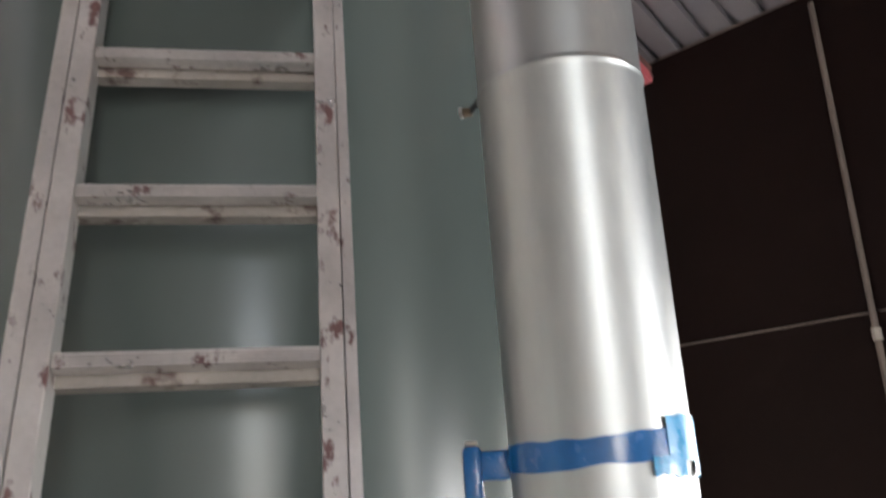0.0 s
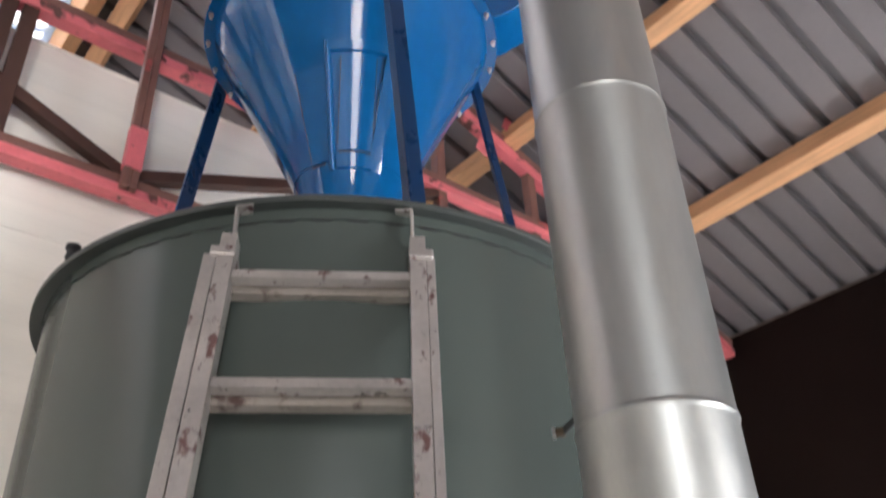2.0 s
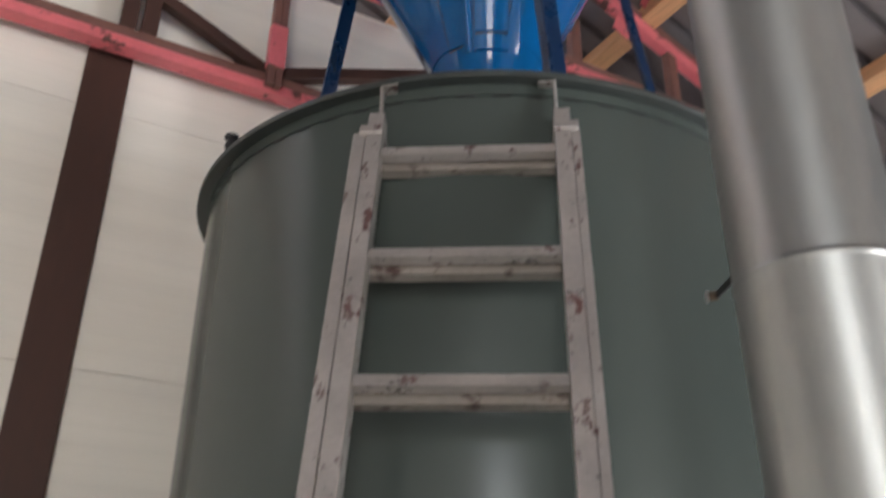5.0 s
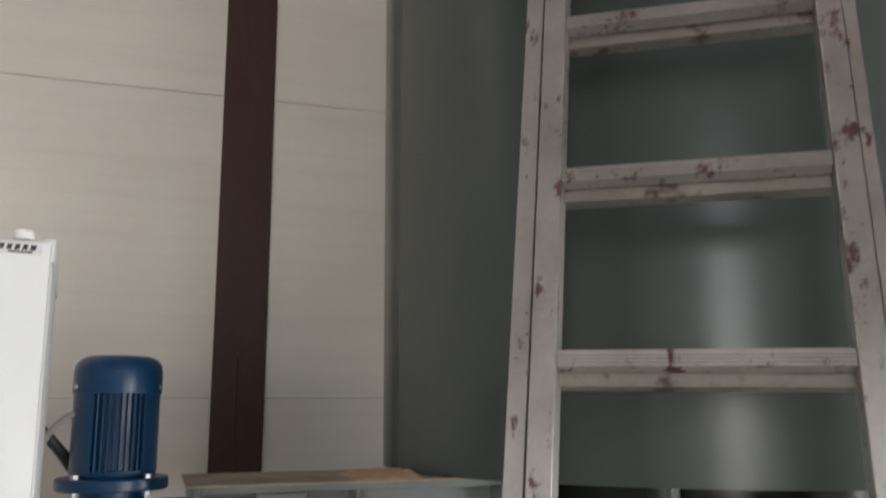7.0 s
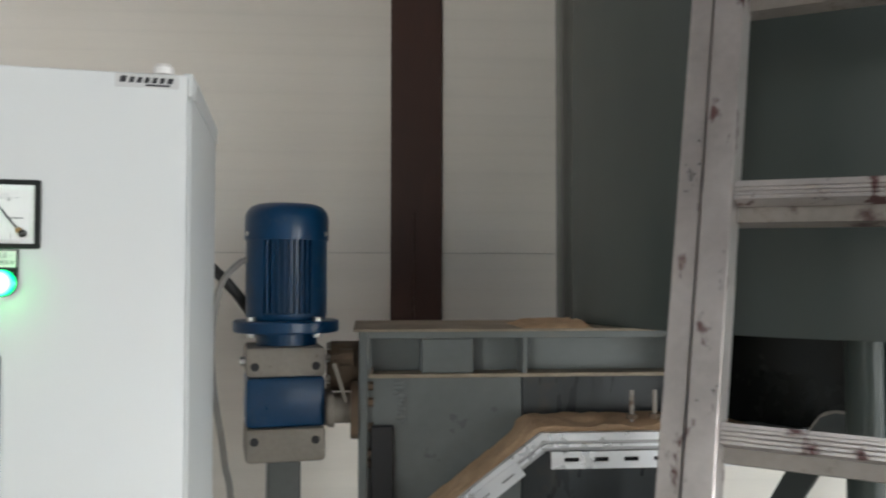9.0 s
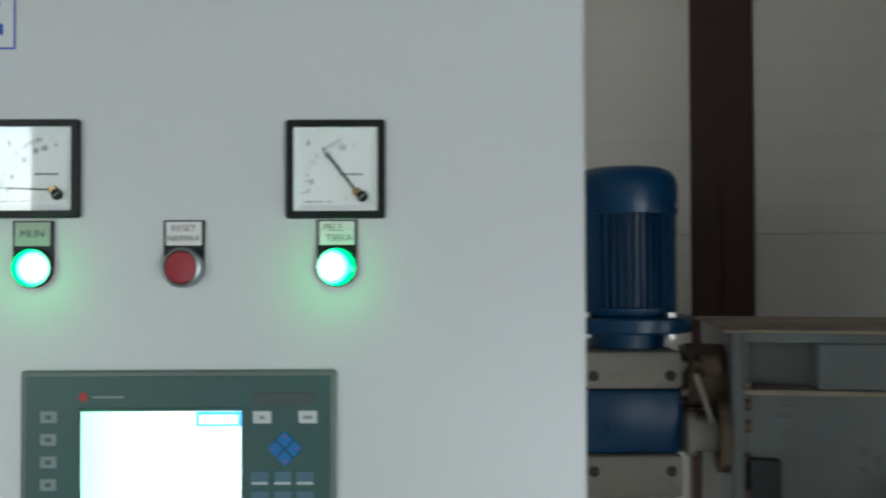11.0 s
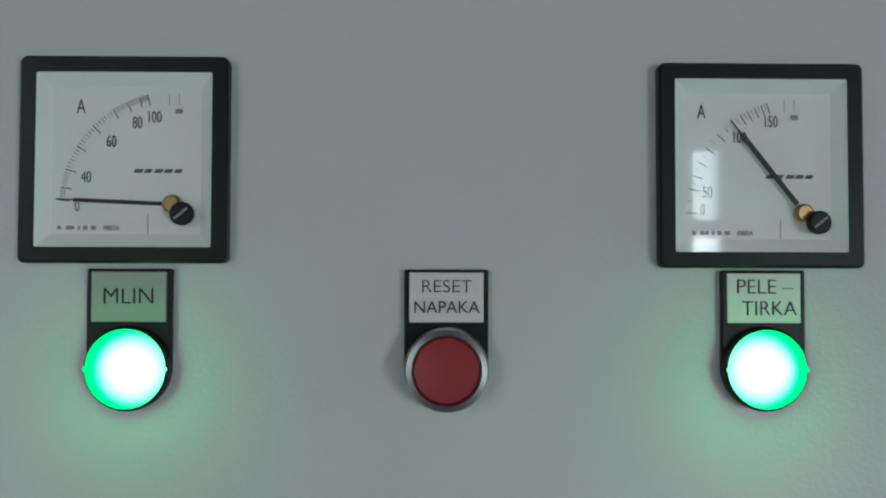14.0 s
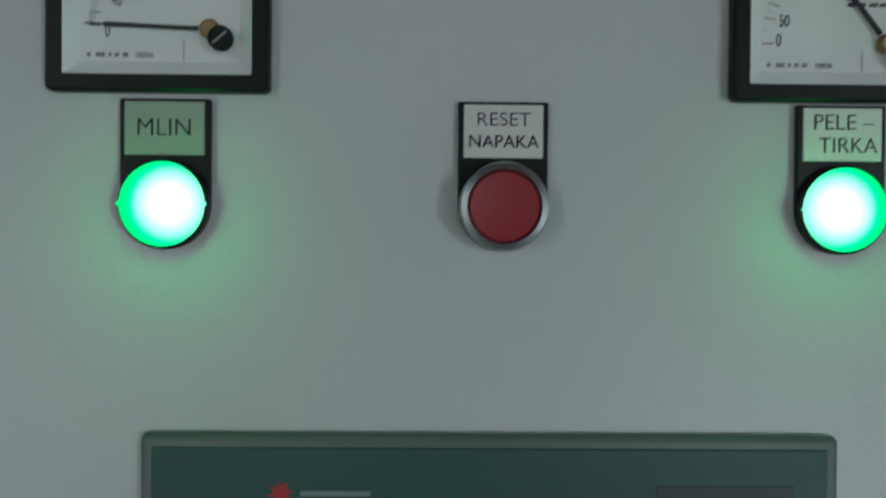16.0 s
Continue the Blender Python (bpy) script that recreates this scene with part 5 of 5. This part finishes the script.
# ---- gear motor ----
def gear_motor():
    gx, gy = 0.571, 0.535
    gm = thing("gear_motor", at(gx, gy, 0), "blue finned electric motor upright on a worm gearbox", "gear motor")

    def Z(z):
        return H + z

    # gearbox in three layers
    w = 0.070
    for name, za, zb, material, yb in (("gearbox_top", -0.245, -0.192, M_CAST, 0.0), ("gearbox_middle", -0.335, -0.2455, M_BLUE_MOTOR, 0.006), ("gearbox_bottom", -0.396, -0.3355, M_CAST, 0.0)):
        box(bm := bmesh.new(), (-w, yb, Z(za)), (w, 0.145, Z(zb)), 0.008, seg=2)
        layer = part(name, bm, material, gm)
        if material is M_CAST:
            for x in (-0.055, 0.052):
                zc = -0.226 if za > -0.3 else -0.357
                lathe(bm := bmesh.new(), [(0.0, 0.0), (0.0075, 0.0), (0.0075, 0.0016), (0.0, 0.0016)], 16, on_front(x, -0.0001, Z(zc)))
                part("bolt_hole", bm, M_DARK, layer)
            if za > -0.3:
                for x, dx in ((w, 0.006), (-w, -0.006)):
                    rod(bm := bmesh.new(), (x, 0.03, Z(-0.218)), (x + dx * 1.6, 0.03, Z(-0.218)), 0.008, 6)
                    part("side_bolt", bm, M_ZINC, layer)
    # motor
    m = Matrix.Translation((0.005, 0.075, 0))
    lathe(bm := bmesh.new(), [(0.056, Z(-0.192)), (0.056, Z(-0.172)), (0.056, Z(-0.166))], 40, m)
    part("neck", bm, M_BLUE_MOTOR, gm)
    lathe(bm := bmesh.new(), [(0.094, Z(-0.1685)), (0.097, Z(-0.1655)), (0.097, Z(-0.1495)), (0.094, Z(-0.1465))], 56, m)
    fl = part("motor_flange", bm, M_BLUE_MOTOR, gm)
    for k in range(4):
        a = radians(45 + 90 * k - 8)
        lathe(bm := bmesh.new(), [(0.0, 0.0), (0.0085, 0.0), (0.0085, 0.007), (0.0, 0.007)], 6, m @ Matrix.Translation((0.083 * math.cos(a), 0.083 * math.sin(a), Z(-0.1465))))
        part("flange_bolt", bm, M_ZINC, fl)
        lathe(bm := bmesh.new(), [(0.0, 0.0), (0.0085, 0.0), (0.0085, 0.007), (0.0, 0.007)], 6, m @ Matrix.Translation((0.083 * math.cos(a), 0.083 * math.sin(a), Z(-0.1755))))
        part("flange_nut", bm, M_ZINC, fl)
    lathe(bm := bmesh.new(), [(0.066, Z(-0.1465)), (0.066, Z(0.006))], 48, m)
    stator = part("stator_housing", bm, M_BLUE_MOTOR, gm)
    for k in range(44):
        a = 360 * k / 44
        if 180 < a < 233 or 303 < a < 356:
            continue
        box(bm := bmesh.new(), (0.064, -0.0014, Z(-0.138)), (0.0745, 0.0014, Z(0.004)), 0.0006, m @ Matrix.Rotation(radians(a), 4, "Z"))
        part("cooling_fin", bm, M_BLUE_MOTOR, stator)
    for a0 in (181, 304):
        arc = [radians(a0 + 51 * k / 12) for k in range(13)]
        poly = [(0.0745 * math.cos(a), 0.0745 * math.sin(a)) for a in arc] + [(0.064 * math.cos(a), 0.064 * math.sin(a)) for a in reversed(arc)]
        prism(bm := bmesh.new(), poly, 0.142, m @ Matrix.Translation((0, 0, Z(-0.138))))
        part("side_panel", bm, M_BLUE_MOTOR, stator)
    lathe(bm := bmesh.new(), [(0.071, Z(-0.1465)), (0.074, Z(-0.140)), (0.074, Z(-0.134)), (0.0665, Z(-0.132))], 48, m, close=False)
    part("end_shield", bm, M_BLUE_MOTOR, stator)
    lathe(bm := bmesh.new(), [(0.0765, Z(0.0)), (0.0772, Z(0.004)), (0.0772, Z(0.040)), (0.0745, Z(0.052)), (0.067, Z(0.062)), (0.055, Z(0.0675)), (0.0, Z(0.0685))], 56, m)
    cowl = part("fan_cowl", bm, M_BLUE_MOTOR, gm)
    for a in (200, 330, 80):
        lathe(bm := bmesh.new(), [(0.0, 0.0), (0.004, 0.0), (0.004, 0.003), (0.0, 0.004)], 10, m @ Matrix.Rotation(radians(a), 4, "Z") @ Matrix.Translation((0.077, 0, Z(0.012))) @ Matrix.Rotation(radians(90), 4, "Y"))
        part("cowl_screw", bm, M_ZINC, cowl)
    # output hub towards the conveyor
    rod(bm := bmesh.new(), (w - 0.002, 0.05, Z(-0.307)), (w + 0.05, 0.05, Z(-0.307)), 0.026, 24)
    rod(bm, (w - 0.002, 0.05, Z(-0.307)), (w + 0.016, 0.05, Z(-0.307)), 0.034, 24)
    part("output_hub", bm, M_CAST, gm)
    box(bm := bmesh.new(), (w - 0.003, 0.028, Z(-0.318)), (w + 0.010, 0.046, Z(-0.298)), 0.002)
    part("key_bolt", bm, M_ZINC, gm)
    # torque arm down to the floor
    box(bm := bmesh.new(), (-0.03, 0.04, 0.0), (0.03, 0.10, Z(-0.395)), 0.003)
    part("support_post", bm, M_GREY, gm)
    # supply cable and conduit
    cord(bm := bmesh.new(), [(-0.064, 0.06, Z(-0.035)), (-0.085, 0.06, Z(-0.045)), (-0.115, 0.06, Z(-0.085)), (-0.128, 0.065, Z(-0.17)), (-0.125, 0.07, Z(-0.27)), (-0.105, 0.08, Z(-0.40)), (-0.09, 0.08, Z(-0.60)), (-0.10, 0.08, 0.01)], 0.006)
    part("supply_cable", bm, M_CABLE, gm)
    cord(bm := bmesh.new(), [(-0.055, 0.10, Z(-0.142)), (-0.08, 0.10, Z(-0.105)), (-0.125, 0.10, Z(-0.055)), (-0.17, 0.10, Z(-0.02))], 0.010)
    part("conduit", bm, M_CABLE_DARK, gm)


gear_motor()


# ---- screw conveyor trough ----
def screw_conveyor():
    sc = thing("screw_conveyor", hall(0, 0.613, 0), "dusty grey painted screw conveyor trough with bolted covers", "conveyor")

    def Z(z):
        return H + z

    ue = 1.19
    depth = 0.30
    # trough body: straight sides and a round bottom
    poly = [(0.012, -0.248), (0.012, -0.40)] + [(0.15 + 0.138 * math.cos(radians(a)), -0.42 + 0.138 * math.sin(radians(a))) for a in range(180, 361, 15)] + [(0.288, -0.40), (0.288, -0.248)]
    m = Matrix(((0, 0, 1, 0.617), (1, 0, 0, 0), (0, 1, 0, H), (0, 0, 0, 1)))
    prism(bm := bmesh.new(), poly, 0.277, m)
    part("trough", bm, M_GREY, sc)
    prism(bm := bmesh.new(), [(0.15 + (x - 0.15) * 0.985, z) for x, z in poly], ue - 0.897, Matrix.Translation((0.280, 0, 0)) @ m)
    part("trough_length", bm, M_DARK_SHEET, sc, "dark glossy trough length")
    box(bm := bmesh.new(), (0.600, -0.006, Z(-0.60)), (0.6165, depth + 0.006, Z(-0.162)), 0.003)
    end = part("end_plate", bm, M_GREY, sc)
    box(bm := bmesh.new(), (0.590, -0.010, Z(-0.1645)), (ue, depth + 0.012, Z(-0.160)), 0.0015)
    part("top_cover", bm, M_DUSTY_EDGE, sc, "dust-covered top plate")
    # side frame of channels
    box(bm := bmesh.new(), (0.617, 0.058, Z(-0.247)), (ue, 0.066, Z(-0.1647)))
    part("side_sheet", bm, M_GREY, sc)
    box(bm := bmesh.new(), (0.617, -0.002, Z(-0.177)), (ue, 0.058, Z(-0.1647)), 0.001)
    part("upper_rail", bm, M_GREY, sc)
    box(bm := bmesh.new(), (0.617, -0.004, Z(-0.247)), (ue, 0.058, Z(-0.240)), 0.001)
    part("lower_rail", bm, M_DUSTY_EDGE, sc, "lower rail caked with dust")
    for a, b in ((0.617, 0.622), (0.894, 0.903), (1.182, 1.19)):
        box(bm := bmesh.new(), (a, -0.002, Z(-0.240)), (b, 0.058, Z(-0.177)), 0.001)
        part("divider", bm, M_GREY, sc)
    box(bm := bmesh.new(), (0.712, 0.002, Z(-0.2395)), (0.806, 0.0575, Z(-0.1775)), 0.002)
    part("cover_box", bm, M_GREY, sc)
    # bearing and shaft at the drive end
    rod(bm := bmesh.new(), (0.566, 0.028, Z(-0.212)), (0.590, 0.028, Z(-0.212)), 0.016, 10)
    rod(bm, (0.552, 0.028, Z(-0.212)), (0.568, 0.028, Z(-0.212)), 0.009, 8)
    part("tension_bolt", bm, M_RUST, end)
    bar(bm := bmesh.new(), (0.556, 0.012, Z(-0.222)), (0.578, 0.012, Z(-0.290)), rect(0.007, 0.006), (0, 1, 0), 0.001)
    part("tension_link", bm, M_CAST, end)
    rod(bm := bmesh.new(), (0.548, 0.075, Z(-0.232)), (0.600, 0.075, Z(-0.232)), 0.046, 28)
    rod(bm, (0.541, 0.075, Z(-0.232)), (0.550, 0.075, Z(-0.232)), 0.030, 24)
    bearing = part("bearing_housing", bm, M_RUST, end, "rusty round bearing housing")
    for k in range(6):
        a = radians(30 + 60 * k)
        p = (0.075 + 0.038 * math.cos(a), Z(-0.232) + 0.038 * math.sin(a))
        rod(bm := bmesh.new(), (0.540, *p), (0.549, *p), 0.006, 6)
        part("bearing_bolt", bm, M_CAST, bearing)
    rod(bm := bmesh.new(), (0.586, 0.035, Z(-0.307)), (0.600, 0.035, Z(-0.307)), 0.052, 28)
    part("bearing_flange", bm, M_RUST, end)
    rod(bm := bmesh.new(), (0.556, 0.035, Z(-0.307)), (0.588, 0.035, Z(-0.307)), 0.024, 24)
    rod(bm, (0.545, 0.035, Z(-0.307)), (0.556, 0.035, Z(-0.307)), 0.031, 24)
    part("bearing_boss", bm, M_CAST, end)
    for z in (-0.235, -0.262, -0.29, -0.335, -0.38, -0.40):
        rod(bm := bmesh.new(), (0.6165, 0.008 + 0.004 * math.sin(90 * z), Z(z)), (0.626, 0.008 + 0.004 * math.sin(90 * z), Z(z)), 0.008, 6)
        part("nut", bm, M_RUST, end)
    rng = random.Random(5)
    for k in range(11):
        z = -0.252 - 0.0075 * k
        lathe(bm := bmesh.new(), [(0.0, 0.0014), (0.004, 0.0010), (0.0062, 0.0), (0.0, -0.001)], 8, Matrix.Translation((0.668 + 0.006 * rng.uniform(-1, 1) + 0.0011 * k, 0.0118, Z(z))) @ Matrix.Rotation(math.pi / 2, 4, "X") @ Matrix.Diagonal((rng.uniform(0.8, 1.8), 0.8, 1, 1)))
        part("weld_bead", bm, M_GREY, sc)
    box(bm := bmesh.new(), (0.622, -0.002, Z(-0.60)), (0.662, 0.012, Z(-0.332)), 0.002)
    part("leg", bm, M_DARK, sc)
    for u in (0.70, 1.08):
        box(bm := bmesh.new(), (u, 0.10, 0.0), (u + 0.06, 0.20, Z(-0.54)), 0.003)
        part("leg", bm, M_GREY, sc)


screw_conveyor()


# ---- cable tray with spilled sawdust ----
TRAY_W = 0.469


def cable_tray():
    ct = thing("perforated_tray", hall(0, TRAY_W, 0), "bright aluminium slotted tray with a sloping end", "tray")

    def Z(z):
        return H + z

    corner, right = 0.898, 1.75
    sl = math.atan2(0.085, 0.112)
    down = 0.42
    lx, lz = corner - down * math.cos(sl), -0.322 - down * math.sin(sl)

    def run(name, z0, z1, y0, y1, material):
        """A strip along the level run and one along the slope, mitred at the corner."""
        k = math.tan(sl / 2)
        for level in (True, False):
            bm = bmesh.new()
            if level:
                poly = [(corner + k * (-0.322 - z0), z0), (right, z0), (right, z1), (corner + k * (-0.322 - z1), z1)]
            else:
                def off(z):
                    d = -0.322 - z
                    return lx + d * math.sin(sl), lz - d * math.cos(sl)
                poly = [off(z0), (corner + k * (-0.322 - z0), z0), (corner + k * (-0.322 - z1), z1), off(z1)]
            m = Matrix(((1, 0, 0, 0), (0, 0, 1, y0), (0, 1, 0, H), (0, 0, 0, 1)))
            prism(bm, poly, y1 - y0, m)
            part(name, bm, material, ct)

    run("top_lip", -0.3345, -0.322, -0.004, 0.010, M_ALU_CLEAN)
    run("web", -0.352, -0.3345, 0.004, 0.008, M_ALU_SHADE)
    run("bead", -0.3455, -0.3405, -0.001, 0.004, M_ALU_CLEAN)
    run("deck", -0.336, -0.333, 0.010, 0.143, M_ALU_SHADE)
    # slotted flange: bars left between the slots
    for level in (True, False):
        if level:
            m = Matrix.Translation((0.914, 0, Z(-0.380)))
            length = right - 0.914
        else:
            m = Matrix.Translation((0.872, 0, Z(-0.388))) @ Matrix.Rotation(-sl, 4, "Y") @ Matrix.Translation((-0.36, 0, 0))
            length = 0.36
        bm = bmesh.new()
        box(bm, (0, -0.006, 0.0185), (length, -0.003, 0.028))
        box(bm, (0, -0.006, 0.0), (length, -0.003, 0.0115))
        x = -0.004
        while x < length:
            box(bm, (max(x, 0), -0.006, 0.0115), (min(x + 0.026, length), -0.003, 0.0185))
            x += 0.050
        bm.transform(m)
        part("slotted_flange", bm, M_ALU_CLEAN, ct)
        # dark strip added behind the slots for the shade seen through them
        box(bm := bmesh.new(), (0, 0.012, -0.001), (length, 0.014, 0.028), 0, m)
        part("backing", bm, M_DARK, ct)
    for u in (1.12, 1.62):
        box(bm := bmesh.new(), (u, 0.02, 0.0), (u + 0.04, 0.06, Z(-0.337)), 0.002)
        part("stand", bm, M_DARK, ct)
    for u, w in ((1.068, 0.055), (1.110, 0.06)):
        rod(bm := bmesh.new(), (u, w, Z(-0.333)), (u, w, Z(-0.262)), 0.004, 10)
        part("threaded_rod", bm, M_CAST, ct)
        rod(bm := bmesh.new(), (u, w, Z(-0.310)), (u, w, Z(-0.302)), 0.010, 6)
        part("nut", bm, M_RUST, ct)


# darker copy of the tray's aluminium: shade put into web and deck colour
M_ALU_SHADE = mat("shaded_aluminium", (0.42, 0.42, 0.42), 0.5, 0.7, 0.1, 8, 90, 0.0003)
cable_tray()


def dust_heap(name, m, u0, u1, w0, w1, shape, label, nu=60, nw=24):
    """A closed heap: a bumpy top over a flat base."""
    bm = bmesh.new()
    top, low = {}, {}
    for i in range(nu + 1):
        for j in range(nw + 1):
            u, w = u0 + (u1 - u0) * i / nu, w0 + (w1 - w0) * j / nw
            h, base = shape(u, w, i / nu, j / nw)
            bump = 0.006 * noise.noise((u * 22, w * 22, 3)) + 0.003 * noise.noise((u * 60, w * 60, 9))
            edge = min(1, 8 * min(i / nu, 1 - i / nu, 1.0), 8 * min(j / nw, 1 - j / nw))
            top[i, j] = bm.verts.new((u, w, base + 0.001 + max(0, (h + bump) * edge)))
            low[i, j] = bm.verts.new((u, w, base))
    for i in range(nu):
        for j in range(nw):
            bm.faces.new((top[i, j], top[i + 1, j], top[i + 1, j + 1], top[i, j + 1]))
            bm.faces.new((low[i, j], low[i, j + 1], low[i + 1, j + 1], low[i + 1, j]))
    ring = [(i, 0) for i in range(nu)] + [(nu, j) for j in range(nw)] + [(i, nw) for i in range(nu, 0, -1)] + [(0, j) for j in range(nw, 0, -1)]
    for a, b in zip(ring, ring[1:] + ring[:1]):
        bm.faces.new((low[a], low[b], top[b], top[a]))
    ob = part(name, bm, M_DUST)
    ob.matrix_world = m
    tagged(ob, label, "sawdust", kind="stuff")


def tray_dust(u, w, s, t):
    c = 0.898
    base = H - 0.333 if u > c else H - 0.333 - (c - u) * 0.085 / 0.112
    h = 0.019 if u > c - 0.02 else 0.010
    return h * (0.75 + 0.5 * t) , base


dust_heap("sawdust", HALL, 0.60, 1.30, TRAY_W + 0.011, TRAY_W + 0.141, tray_dust, "heap of pale brown sawdust lying on the slotted tray", 90)
dust_heap("sawdust", HALL, 0.895, 1.025, 0.612, 0.80, lambda u, w, s, t: (0.013 * (0.35 + 0.65 * s), H - 0.160), "thin heap of sawdust on the conveyor cover", 40)


def loose_cable():
    cu = thing("loose_cable", at(0.1, 0.2, H + CAB_T), "thin grey cable lying on the cabinet top", "cable")
    cord(bm := bmesh.new(), [(0.20, -0.05, 0.004), (0.12, 0.0, 0.018), (0.0, 0.02, 0.035), (-0.15, 0.03, 0.03), (-0.35, 0.05, 0.004)], 0.0035)
    part("sheath", bm, M_CABLE, cu)


loose_cable()


def pipe_stay():
    """Slotted stay from the roof down to the upper pipe."""
    a, b = Vector((1.612, -0.727, H + 1.42)), Vector((2.862, -0.405, H + 3.80))
    st = thing("pipe_stay", Matrix.Translation(a), "thin slotted steel stay from the roof to the suction pipe", "stay")
    d = b - a
    n = d.normalized()
    side = Vector((0.654, -0.756, -0.028))
    side = (side - n * side.dot(n)).normalized()
    for k in (-0.010, 0.010):
        rod(bm := bmesh.new(), side * k + d * 0.55, side * k + d, 0.0045, 8)
        part("rod", bm, M_CAST, st)
    rod(bm := bmesh.new(), side * -0.010, side * -0.010 + d * 0.56, 0.0045, 8)
    part("lower_rod", bm, M_CAST, st)
    for q in (0.55, 0.64, 0.73, 0.82):
        box(bm := bmesh.new(), (-0.014, -0.004, -0.012), (0.014, 0.004, 0.012), 0.002, along(d * q, d * q + n, n.cross(side)))
        part("clip", bm, M_ZINC, st)


pipe_stay()
